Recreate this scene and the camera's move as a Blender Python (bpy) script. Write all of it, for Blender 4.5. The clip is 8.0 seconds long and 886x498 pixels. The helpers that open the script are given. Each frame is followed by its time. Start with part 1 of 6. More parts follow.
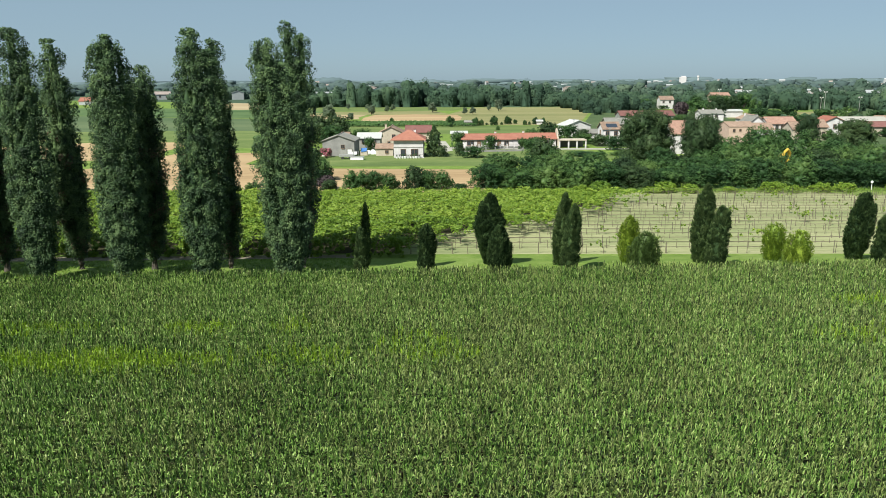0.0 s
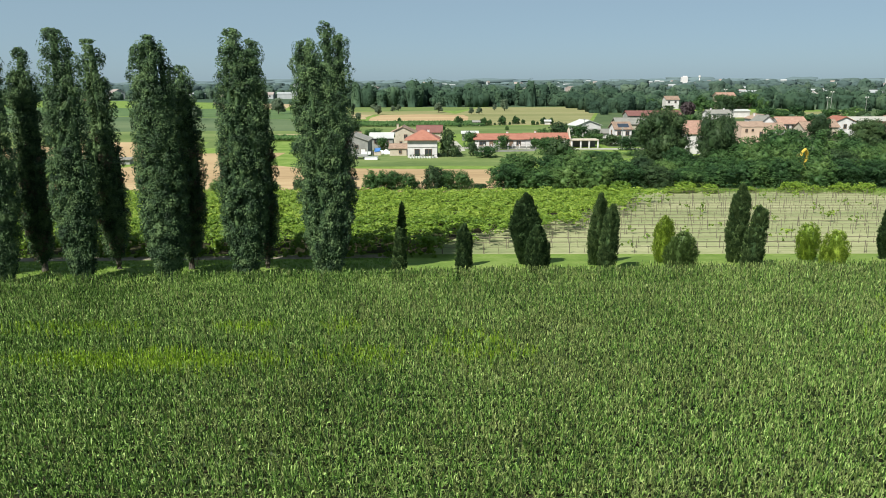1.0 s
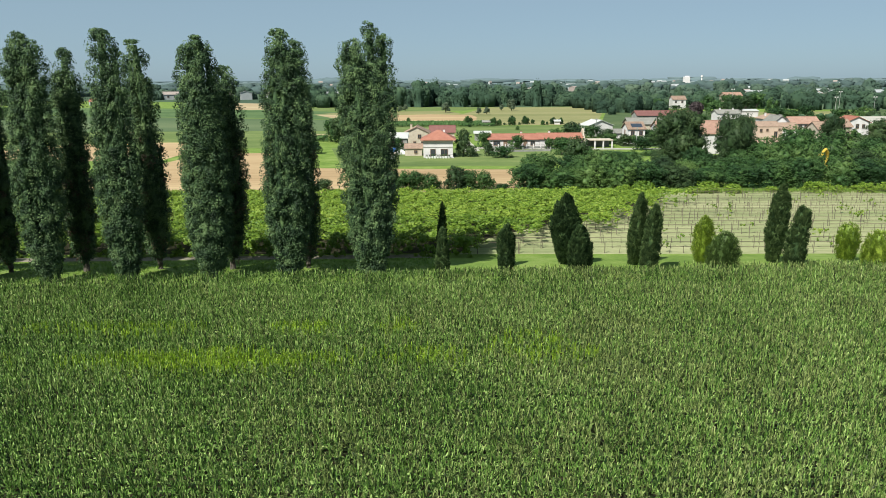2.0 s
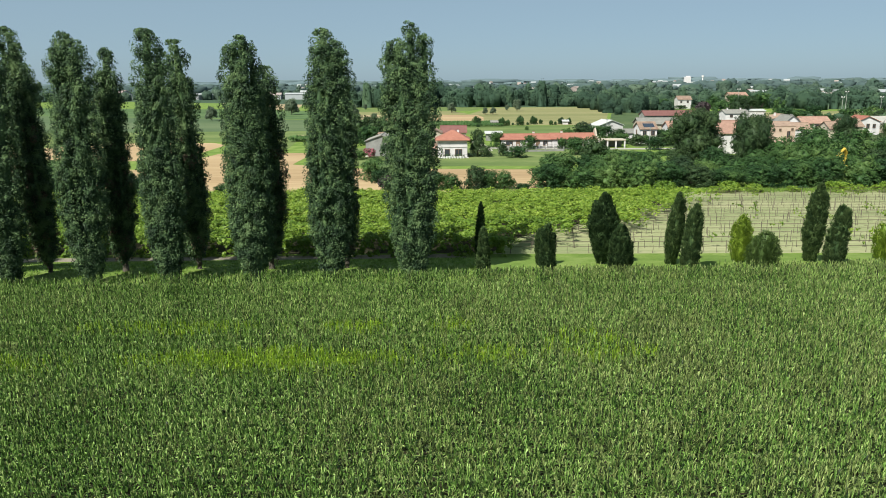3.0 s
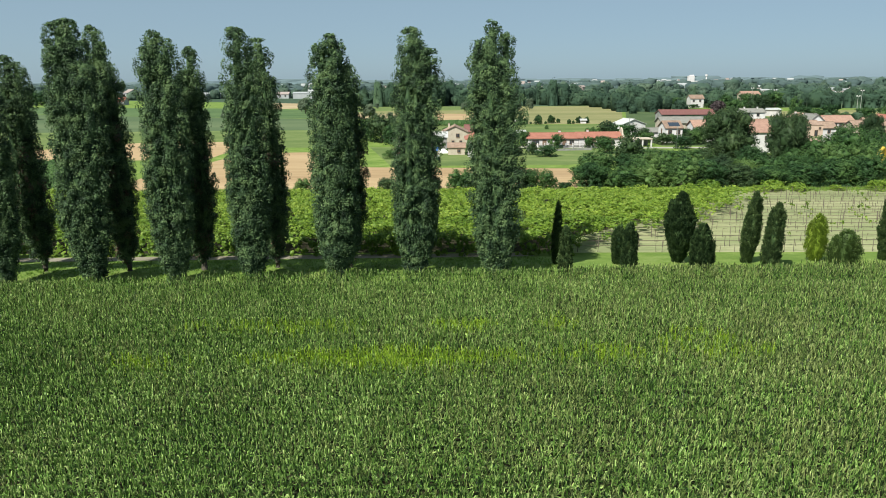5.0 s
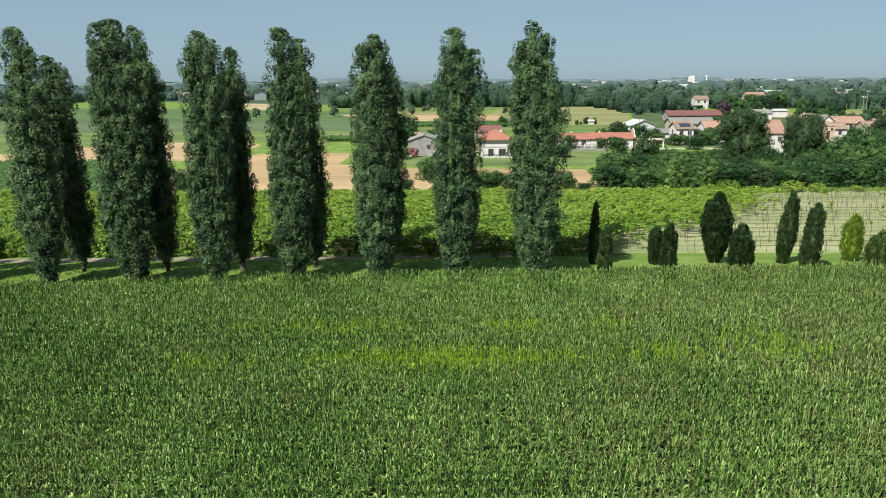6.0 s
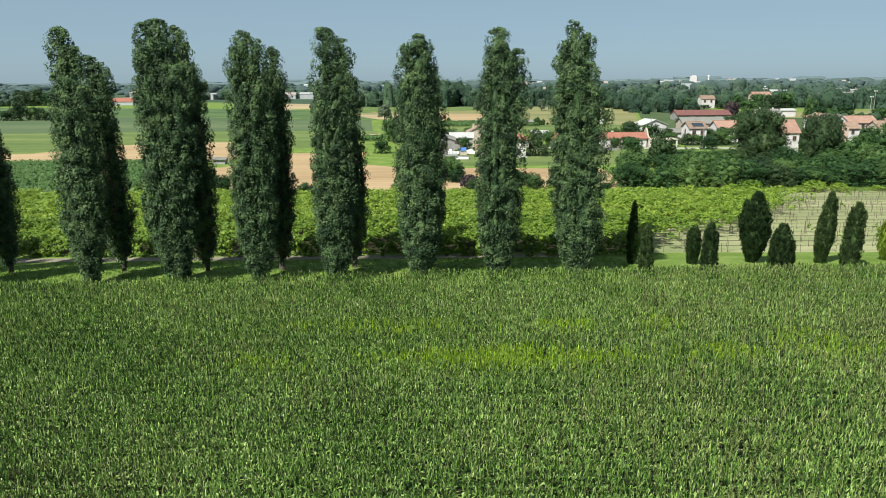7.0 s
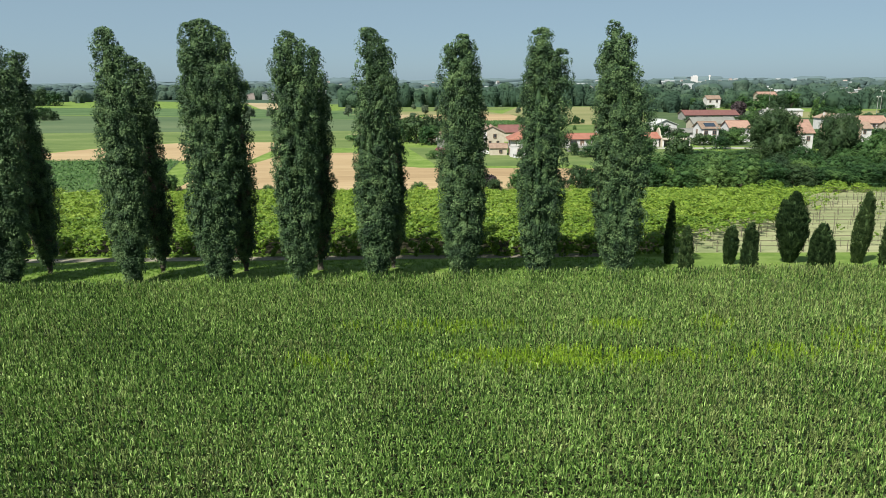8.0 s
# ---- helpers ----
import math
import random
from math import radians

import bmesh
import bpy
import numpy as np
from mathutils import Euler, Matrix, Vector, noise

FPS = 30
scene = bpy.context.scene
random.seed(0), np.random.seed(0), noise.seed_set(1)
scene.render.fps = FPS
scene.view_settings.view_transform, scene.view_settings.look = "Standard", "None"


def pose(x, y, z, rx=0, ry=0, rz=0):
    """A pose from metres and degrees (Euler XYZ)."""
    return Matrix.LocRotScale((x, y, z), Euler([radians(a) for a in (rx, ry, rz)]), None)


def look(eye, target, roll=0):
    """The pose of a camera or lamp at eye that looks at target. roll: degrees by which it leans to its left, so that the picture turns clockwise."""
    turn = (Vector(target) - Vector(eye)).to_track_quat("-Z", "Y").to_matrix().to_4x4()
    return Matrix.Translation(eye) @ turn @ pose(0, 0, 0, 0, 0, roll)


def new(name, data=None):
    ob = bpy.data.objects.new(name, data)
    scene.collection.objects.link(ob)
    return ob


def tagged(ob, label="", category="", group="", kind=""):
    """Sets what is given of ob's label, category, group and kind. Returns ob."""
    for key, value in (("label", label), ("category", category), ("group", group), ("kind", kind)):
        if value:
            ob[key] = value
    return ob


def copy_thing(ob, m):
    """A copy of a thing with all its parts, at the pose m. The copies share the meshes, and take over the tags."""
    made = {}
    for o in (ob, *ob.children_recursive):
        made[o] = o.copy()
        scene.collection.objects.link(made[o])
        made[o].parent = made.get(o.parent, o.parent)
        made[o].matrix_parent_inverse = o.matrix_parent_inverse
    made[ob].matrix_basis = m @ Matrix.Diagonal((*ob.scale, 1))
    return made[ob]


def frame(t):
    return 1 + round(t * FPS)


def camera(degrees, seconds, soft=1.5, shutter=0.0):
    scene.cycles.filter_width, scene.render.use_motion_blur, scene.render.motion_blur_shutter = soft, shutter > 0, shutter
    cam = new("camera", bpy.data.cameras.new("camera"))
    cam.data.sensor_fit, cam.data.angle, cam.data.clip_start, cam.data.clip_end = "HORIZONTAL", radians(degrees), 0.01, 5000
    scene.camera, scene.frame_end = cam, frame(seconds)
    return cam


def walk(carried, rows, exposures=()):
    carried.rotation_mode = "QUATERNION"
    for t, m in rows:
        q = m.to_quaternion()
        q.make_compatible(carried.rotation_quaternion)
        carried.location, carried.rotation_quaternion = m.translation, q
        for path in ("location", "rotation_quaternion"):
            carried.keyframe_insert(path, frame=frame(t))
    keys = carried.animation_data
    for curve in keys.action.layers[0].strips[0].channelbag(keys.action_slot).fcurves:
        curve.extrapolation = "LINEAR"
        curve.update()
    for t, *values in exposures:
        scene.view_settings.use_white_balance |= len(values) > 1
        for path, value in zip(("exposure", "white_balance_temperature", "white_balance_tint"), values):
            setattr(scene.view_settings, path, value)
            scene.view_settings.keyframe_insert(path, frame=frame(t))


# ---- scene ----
cam = camera(62.7, 8.0, 0.75)
PATH = [
    (0, (0.762, 0.04, 19.894), (0.74, 1.989, 19.442), -0.3),
    (0.5, (-0.986, -0.055, 19.91), (-1.008, 1.894, 19.458), -0.3),
    (1, (-2.785, -0.139, 19.941), (-2.808, 1.809, 19.489), -0.3),
    (1.5, (-4.72, -0.191, 19.967), (-4.743, 1.757, 19.515), -0.3),
    (1.7, (-5.519, -0.206, 19.97), (-5.544, 1.742, 19.518), -0.3),
    (3, (-10.522, -0.308, 19.924), (-10.548, 1.64, 19.473), -0.4),
    (3.5, (-12.402, -0.352, 19.927), (-12.429, 1.597, 19.476), -0.4),
    (4, (-14.307, -0.35, 19.939), (-14.334, 1.598, 19.488), -0.4),
    (4.5, (-16.173, -0.376, 19.937), (-16.202, 1.572, 19.487), -0.4),
    (4.7, (-16.924, -0.4, 19.939), (-16.953, 1.548, 19.487), -0.4),
    (5.8, (-21.131, -0.523, 19.94), (-21.163, 1.424, 19.486), -0.5),
    (6, (-21.858, -0.573, 19.943), (-21.886, 1.375, 19.492), -0.4),
    (6.5, (-23.74, -0.633, 19.963), (-23.769, 1.315, 19.51), -0.4),
    (7, (-25.631, -0.669, 19.97), (-25.661, 1.279, 19.518), -0.4),
    (7.5, (-27.525, -0.702, 19.987), (-27.555, 1.246, 19.535), -0.4),
    (8, (-29.398, -0.744, 20.006), (-29.428, 1.204, 19.554), -0.4),
]
walk(cam, [(t, look(eye, target, roll)) for t, eye, target, roll in PATH], ((0.0, 0.76, 6400, 2), (8.0, 0.76, 6400, 2)))

# ---- light ----
SUN_TO = Vector((0.60, 0.80, 0.0)).normalized()      # the way that shadows fall on the ground
SUN_UP = radians(47.0)
world = bpy.data.worlds.new("summer_sky")
scene.world = world
world.use_nodes = True
wn, wl = world.node_tree.nodes, world.node_tree.links
sky = wn.new("ShaderNodeTexSky")
sky.sky_type = "NISHITA"
sky.sun_disc = False
sky.sun_elevation = SUN_UP
sky.sun_rotation = math.atan2(-SUN_TO.x, -SUN_TO.y)
sky.air_density, sky.dust_density, sky.ozone_density = 0.5, 0.8, 2.0
haze = wn.new("ShaderNodeMix")                      # thin summer haze over the whole sky
haze.data_type = "RGBA"
haze.inputs[0].default_value = 0.68
haze.inputs[7].default_value = (3.45, 4.45, 5.25, 1.0)
wl.new(sky.outputs["Color"], haze.inputs[6])
wl.new(haze.outputs[2], wn["Background"].inputs["Color"])
wn["Background"].inputs["Strength"].default_value = 0.062
sun = new("sun", bpy.data.lights.new("sun", "SUN"))
sun.data.energy, sun.data.angle, sun.data.color = 4.9, radians(0.6), (1.0, 0.95, 0.86)
sun_dir = Vector((SUN_TO.x * math.cos(SUN_UP), SUN_TO.y * math.cos(SUN_UP), -math.sin(SUN_UP)))
sun.matrix_world = look((0, 0, 200), Vector((0, 0, 200)) + sun_dir)


# ---- materials ----
def mat_nodes(name):
    m = bpy.data.materials.new(name)
    m.use_nodes = True
    return m, m.node_tree.nodes, m.node_tree.links, m.node_tree.nodes["Principled BSDF"]


def rgb(c):
    return (c[0], c[1], c[2], 1.0)


def ramp(nodes, stops):
    r = nodes.new("ShaderNodeValToRGB")
    els = r.color_ramp.elements
    els[0].position, els[0].color = stops[0][0], rgb(stops[0][1])
    els[1].position, els[1].color = stops[-1][0], rgb(stops[-1][1])
    for p, c in stops[1:-1]:
        e = els.new(p)
        e.color = rgb(c)
    return r


def leaf_mat(name, dark, mid, light, rough=0.55, see_through=0.22, patch=0.12, patch_size=0.15, mid_at=0.5, shine=0.4, leafy=1.0, apart=0.44):
    """Foliage: each leaf has its own tone, and the tone drifts over the plant; poplar and cypress use the drift for
    painted tuft shading.
    """
    m, n, l, bsdf = mat_nodes(name)
    geo = n.new("ShaderNodeNewGeometry")
    noi = n.new("ShaderNodeTexNoise")
    noi.inputs["Scale"].default_value = patch_size
    noi.inputs["Detail"].default_value = 3.0
    l.new(geo.outputs["Position"], noi.inputs["Vector"])
    mix = n.new("ShaderNodeMath")
    mix.operation = "MULTIPLY_ADD"
    mix.inputs[1].default_value = patch * 6
    l.new(noi.outputs["Fac"], mix.inputs[0])
    off = n.new("ShaderNodeMath")
    off.operation = "SUBTRACT"
    off.inputs[1].default_value = patch * 3 + apart / 2
    who = n.new("ShaderNodeObjectInfo")
    own = n.new("ShaderNodeMath")
    own.operation = "MULTIPLY_ADD"
    own.inputs[1].default_value = apart
    l.new(who.outputs["Random"], own.inputs[0])
    each = n.new("ShaderNodeMath")
    each.operation = "MULTIPLY_ADD"
    each.inputs[1].default_value, each.inputs[2].default_value = leafy, 0.5 - 0.5 * leafy
    l.new(geo.outputs["Random Per Island"], each.inputs[0])
    l.new(each.outputs[0], own.inputs[2])
    l.new(own.outputs[0], off.inputs[0])
    l.new(off.outputs[0], mix.inputs[2])
    r = ramp(n, [(0.0, dark), (mid_at, mid), (1.0, light)])
    l.new(mix.outputs[0], r.inputs["Fac"])
    l.new(r.outputs["Color"], bsdf.inputs["Base Color"])
    bsdf.inputs["Roughness"].default_value = rough
    bsdf.inputs["Specular IOR Level"].default_value = shine
    if see_through:
        tr = n.new("ShaderNodeBsdfTranslucent")
        l.new(r.outputs["Color"], tr.inputs["Color"])
        mx = n.new("ShaderNodeMixShader")
        mx.inputs["Fac"].default_value = see_through
        l.new(bsdf.outputs[0], mx.inputs[1])
        l.new(tr.outputs[0], mx.inputs[2])
        l.new(mx.outputs[0], n["Material Output"].inputs["Surface"])
    return m


def ground_mat(name, a, b, c, scale=0.05, fine=3.0, stripe=0.0, stripe_dir=0.0, stripe_scale=0.5, bump=0.3, rough=0.95, stretch=1.0):
    """Soil, turf or crop: broad patches, fine grain and, where the field has them, drilled rows."""
    m, n, l, bsdf = mat_nodes(name)
    geo = n.new("ShaderNodeNewGeometry")
    mp = n.new("ShaderNodeMapping")
    mp.inputs["Rotation"].default_value = (0, 0, stripe_dir)
    mp.inputs["Scale"].default_value = (1.0 / stretch, 1.0, 1.0)
    l.new(geo.outputs["Position"], mp.inputs["Vector"])
    big = n.new("ShaderNodeTexNoise")
    big.inputs["Scale"].default_value = scale
    big.inputs["Detail"].default_value = 5.0
    big.inputs["Roughness"].default_value = 0.6
    l.new(mp.outputs[0], big.inputs["Vector"])
    small = n.new("ShaderNodeTexNoise")
    small.inputs["Scale"].default_value = fine
    small.inputs["Detail"].default_value = 4.0
    small.inputs["Roughness"].default_value = 0.7
    l.new(mp.outputs[0], small.inputs["Vector"])
    add = n.new("ShaderNodeMath")
    add.operation = "MULTIPLY_ADD"
    add.inputs[1].default_value = 0.95
    l.new(small.outputs["Fac"], add.inputs[0])
    sc = n.new("ShaderNodeMath")
    sc.operation = "MULTIPLY_ADD"
    sc.inputs[1].default_value, sc.inputs[2].default_value = 1.6, -0.78
    l.new(big.outputs["Fac"], sc.inputs[0])
    l.new(sc.outputs[0], add.inputs[2])
    last = add.outputs[0]
    if stripe:
        wave = n.new("ShaderNodeTexWave")
        wave.bands_direction = "Y"
        wave.inputs["Scale"].default_value = stripe_scale
        wave.inputs["Distortion"].default_value = 1.2
        wave.inputs["Detail"].default_value = 2.0
        l.new(mp.outputs[0], wave.inputs["Vector"])
        st = n.new("ShaderNodeMath")
        st.operation = "MULTIPLY_ADD"
        st.inputs[1].default_value = stripe
        l.new(wave.outputs["Fac"], st.inputs[0])
        sub = n.new("ShaderNodeMath")
        sub.operation = "SUBTRACT"
        sub.inputs[1].default_value = stripe * 0.5
        l.new(last, sub.inputs[0])
        l.new(sub.outputs[0], st.inputs[2])
        last = st.outputs[0]
    r = ramp(n, [(0.1, a), (0.5, b), (0.9, c)])
    l.new(last, r.inputs["Fac"])
    l.new(r.outputs["Color"], bsdf.inputs["Base Color"])
    bsdf.inputs["Roughness"].default_value = rough
    bsdf.inputs["Specular IOR Level"].default_value = 0.15
    if bump:
        bp = n.new("ShaderNodeBump")
        bp.inputs["Strength"].default_value = bump
        bp.inputs["Distance"].default_value = 0.15
        l.new(small.outputs["Fac"], bp.inputs["Height"])
        l.new(bp.outputs[0], bsdf.inputs["Normal"])
    return m


def plain_mat(name, a, b, scale=1.5, rough=0.8, bump=0.15, metal=0.0, wave=0.0, wave_scale=4.0, wave_dir="X"):
    """Masonry, plaster, roof or timber with stains and grain; wave gives tile courses or sheet ribs."""
    m, n, l, bsdf = mat_nodes(name)
    tc = n.new("ShaderNodeTexCoord")
    noi = n.new("ShaderNodeTexNoise")
    noi.inputs["Scale"].default_value = scale
    noi.inputs["Detail"].default_value = 6.0
    noi.inputs["Roughness"].default_value = 0.65
    l.new(tc.outputs["Object"], noi.inputs["Vector"])
    rnd = n.new("ShaderNodeObjectInfo")
    ad = n.new("ShaderNodeMath")
    ad.operation = "MULTIPLY_ADD"
    ad.inputs[1].default_value = 0.25
    l.new(rnd.outputs["Random"], ad.inputs[0])
    l.new(noi.outputs["Fac"], ad.inputs[2])
    r = ramp(n, [(0.3, a), (0.85, b)])
    l.new(ad.outputs[0], r.inputs["Fac"])
    l.new(r.outputs["Color"], bsdf.inputs["Base Color"])
    bsdf.inputs["Roughness"].default_value = rough
    bsdf.inputs["Metallic"].default_value = metal
    bp = n.new("ShaderNodeBump")
    bp.inputs["Strength"].default_value = bump
    bp.inputs["Distance"].default_value = 0.05
    l.new(noi.outputs["Fac"], bp.inputs["Height"])
    out = bp
    if wave:
        wv = n.new("ShaderNodeTexWave")
        wv.bands_direction = wave_dir
        wv.inputs["Scale"].default_value = wave_scale
        wv.inputs["Distortion"].default_value = 0.6
        l.new(tc.outputs["Object"], wv.inputs["Vector"])
        b2 = n.new("ShaderNodeBump")
        b2.inputs["Strength"].default_value = wave
        b2.inputs["Distance"].default_value = 0.08
        l.new(wv.outputs["Fac"], b2.inputs["Height"])
        l.new(bp.outputs[0], b2.inputs["Normal"])
        out = b2
    l.new(out.outputs[0], bsdf.inputs["Normal"])
    return m


# Green and drying corn: ramp ends paint in gap shade and leaf highlights.
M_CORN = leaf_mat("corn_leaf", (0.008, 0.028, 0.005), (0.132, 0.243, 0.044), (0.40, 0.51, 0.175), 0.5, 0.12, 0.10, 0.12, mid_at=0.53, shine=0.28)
M_CORN_YELLOW = leaf_mat("yellowed_corn_leaf", (0.10, 0.185, 0.012), (0.22, 0.345, 0.020), (0.38, 0.50, 0.06), 0.5, 0.25, 0.05, 0.3)
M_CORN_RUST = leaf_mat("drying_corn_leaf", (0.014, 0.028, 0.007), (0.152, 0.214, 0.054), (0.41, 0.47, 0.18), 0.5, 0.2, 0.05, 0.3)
M_TASSEL = leaf_mat("corn_tassel", (0.11, 0.145, 0.045), (0.18, 0.21, 0.078), (0.31, 0.335, 0.15), 0.7, 0.1)
# Strong tone patches on poplar leaves paint lit tufts and dark gaps between.
M_POPLAR = leaf_mat("poplar_leaf", (0.017, 0.038, 0.016), (0.048, 0.091, 0.034), (0.122, 0.184, 0.072), 0.6, 0.15, 0.55, 1.1, shine=0.3, leafy=0.4, apart=0.16)
M_POPLAR_RED = leaf_mat("rusty_poplar_leaf", (0.05, 0.035, 0.022), (0.08, 0.055, 0.035), (0.12, 0.085, 0.05), 0.55, 0.15, 0.08, 0.5)
# Wide tone range and patches also paint tuft shading into the cypress.
M_CYPRESS = leaf_mat("cypress_needles", (0.010, 0.026, 0.008), (0.037, 0.068, 0.022), (0.088, 0.130, 0.044), 0.75, 0.06, 0.40, 2.0, shine=0.2, leafy=0.5)
M_YEW = leaf_mat("conifer_needles", (0.034, 0.066, 0.014), (0.058, 0.098, 0.018), (0.09, 0.138, 0.026), 0.65, 0.1, 0.08, 0.8)
M_GOLD = leaf_mat("golden_conifer_needles", (0.085, 0.140, 0.012), (0.150, 0.222, 0.018), (0.23, 0.305, 0.034), 0.6, 0.1, 0.08, 0.8)
M_VINE = leaf_mat("vine_leaf", (0.078, 0.150, 0.015), (0.160, 0.256, 0.026), (0.31, 0.40, 0.060), 0.55, 0.35, 0.10, 0.5, leafy=0.7)
M_OAK = leaf_mat("broad_leaf", (0.016, 0.036, 0.015), (0.034, 0.064, 0.023), (0.076, 0.114, 0.042), 0.6, 0.2, 0.16, 0.4, shine=0.25, leafy=0.5)
M_ACACIA = leaf_mat("light_broad_leaf", (0.020, 0.054, 0.016), (0.052, 0.108, 0.030), (0.120, 0.188, 0.052), 0.55, 0.25, 0.32, 0.22, shine=0.25, leafy=0.25)
M_HEDGE = leaf_mat("hedge_leaf", (0.012, 0.036, 0.013), (0.032, 0.076, 0.022), (0.086, 0.152, 0.042), 0.6, 0.2, 0.34, 0.22, shine=0.25, leafy=0.25)
M_WILLOW = leaf_mat("willow_leaf", (0.056, 0.082, 0.050), (0.088, 0.122, 0.074), (0.132, 0.170, 0.104), 0.6, 0.25, leafy=0.5)
M_PURPLE = leaf_mat("purple_leaf", (0.026, 0.018, 0.022), (0.042, 0.028, 0.032), (0.06, 0.042, 0.044), 0.6, 0.15)
M_BLOSSOM = leaf_mat("pink_blossom", (0.05, 0.09, 0.03), (0.30, 0.08, 0.12), (0.55, 0.20, 0.25), 0.6, 0.2)
# Leaf colours of the woods carry painted-in haze, bluer and paler with distance.
M_WOOD_NEAR = leaf_mat("hazed_wood_edge_leaf", (0.022, 0.042, 0.029), (0.036, 0.064, 0.040), (0.076, 0.116, 0.062), 0.9, 0.0, 0.30, 0.06, leafy=0.35, shine=0.12)
M_WOOD_MID = leaf_mat("hazed_far_wood_leaf", (0.024, 0.046, 0.036), (0.042, 0.070, 0.052), (0.074, 0.106, 0.072), 0.85, 0.0, 0.26, 0.04, leafy=0.35, shine=0.2)
M_WOOD_FAR = leaf_mat("hazed_distant_wood_leaf", (0.044, 0.068, 0.068), (0.060, 0.088, 0.086), (0.082, 0.112, 0.102), 0.9, 0.0, 0.14, 0.02, leafy=0.3, shine=0.2)
M_WOOD_LAST = leaf_mat("hazed_horizon_wood_leaf", (0.098, 0.134, 0.150), (0.108, 0.146, 0.160), (0.120, 0.158, 0.170), 0.9, 0.0, 0.14, 0.003, leafy=0.3, shine=0.1)
M_SOY_LEAF = leaf_mat("soy_leaf", (0.026, 0.062, 0.016), (0.052, 0.106, 0.028), (0.095, 0.160, 0.048), 0.6, 0.15, 0.20, 0.12, shine=0.2, leafy=0.6)
M_GRASS_TUFT = leaf_mat("grass_blade", (0.06, 0.13, 0.015), (0.12, 0.22, 0.025), (0.20, 0.30, 0.05), 0.6, 0.25)

M_TURF = ground_mat("turf", (0.082, 0.136, 0.024), (0.130, 0.192, 0.038), (0.20, 0.25, 0.075), 0.22, 2.5)
# Near black: corn soil that deepens the gaps, and painted shade under vines.
M_SOIL_SHADE = ground_mat("corn_soil", (0.018, 0.016, 0.010), (0.028, 0.026, 0.014), (0.045, 0.042, 0.020), 0.1, 5.0)
M_LANE = ground_mat("gravel_lane", (0.15, 0.13, 0.10), (0.21, 0.185, 0.145), (0.29, 0.26, 0.21), 0.15, 9.0)
M_DRY = ground_mat("mown_dry_grass", (0.15, 0.185, 0.080), (0.240, 0.250, 0.128), (0.34, 0.325, 0.195), 0.10, 3.0, 0.10, 0.0, 0.37, stretch=4.0)
M_STUBBLE = ground_mat("wheat_stubble", (0.25, 0.168, 0.094), (0.335, 0.236, 0.135), (0.42, 0.312, 0.188), 0.05, 1.5, 0.16, 0.06, 0.11, stretch=8.0)
M_STUBBLE_PALE = ground_mat("pale_stubble", (0.25, 0.19, 0.11), (0.33, 0.255, 0.155), (0.39, 0.315, 0.205), 0.02, 0.8, 0.2, 0.2, 0.08, stretch=8.0)
M_MEADOW = ground_mat("meadow", (0.076, 0.114, 0.034), (0.114, 0.152, 0.048), (0.175, 0.205, 0.078), 0.06, 0.9, 0.14, 0.05, 0.05, stretch=2.6)
M_BRIGHT = ground_mat("young_grass", (0.072, 0.108, 0.034), (0.112, 0.152, 0.048), (0.175, 0.200, 0.078), 0.11, 0.9, 0.0, stretch=2.5)
M_SOY = ground_mat("soy_crop", (0.040, 0.078, 0.030), (0.075, 0.120, 0.046), (0.115, 0.165, 0.068), 0.05, 1.1, 0.12, 1.2, 0.12, stretch=2.0)
M_GREYCROP = ground_mat("grey_green_crop", (0.056, 0.088, 0.043), (0.082, 0.116, 0.056), (0.122, 0.150, 0.076), 0.02, 0.22, 0.3, 0.0, 0.06, stretch=6.0)
M_OLIVE = ground_mat("olive_meadow", (0.130, 0.142, 0.056), (0.192, 0.186, 0.084), (0.26, 0.232, 0.120), 0.02, 0.7, 0.15, 0.3, 0.05, stretch=4.0)
M_GARDEN = ground_mat("dull_gardens", (0.040, 0.066, 0.028), (0.062, 0.092, 0.038), (0.105, 0.128, 0.06), 0.05, 0.8, bump=0.1)
M_YARD = ground_mat("pale_yard", (0.26, 0.245, 0.21), (0.33, 0.315, 0.28), (0.42, 0.40, 0.36), 0.2, 3.0)
M_PLAIN = ground_mat("wooded_plain", (0.035, 0.060, 0.038), (0.05, 0.08, 0.048), (0.10, 0.125, 0.07), 0.006, 0.08, bump=0.0)

M_BARK = plain_mat("bark", (0.04, 0.034, 0.027), (0.10, 0.085, 0.068), 3.0, 0.95, 0.6)
M_POST = plain_mat("weathered_post", (0.07, 0.058, 0.045), (0.16, 0.135, 0.105), 4.0, 0.9, 0.4)
M_WIRE = plain_mat("vine_cane", (0.06, 0.047, 0.035), (0.13, 0.105, 0.078), 4.0, 0.8, 0.2)
M_WHITE = plain_mat("white_plaster", (0.41, 0.385, 0.395), (0.60, 0.57, 0.58), 0.6, 0.85, 0.1)
M_GREYWALL = plain_mat("grey_plaster", (0.14, 0.137, 0.135), (0.30, 0.292, 0.28), 0.5, 0.9, 0.2)
M_STONE = plain_mat("old_plaster_stone", (0.30, 0.25, 0.20), (0.46, 0.40, 0.33), 1.2, 0.9, 0.4)
M_BRICKWALL = plain_mat("orange_brickwork", (0.35, 0.24, 0.19), (0.47, 0.345, 0.285), 1.0, 0.9, 0.3)
M_TILE_RED = plain_mat("red_clay_tiles", (0.22, 0.075, 0.052), (0.335, 0.14, 0.098), 0.8, 0.75, 0.2, 0, 0.6, 1.6)
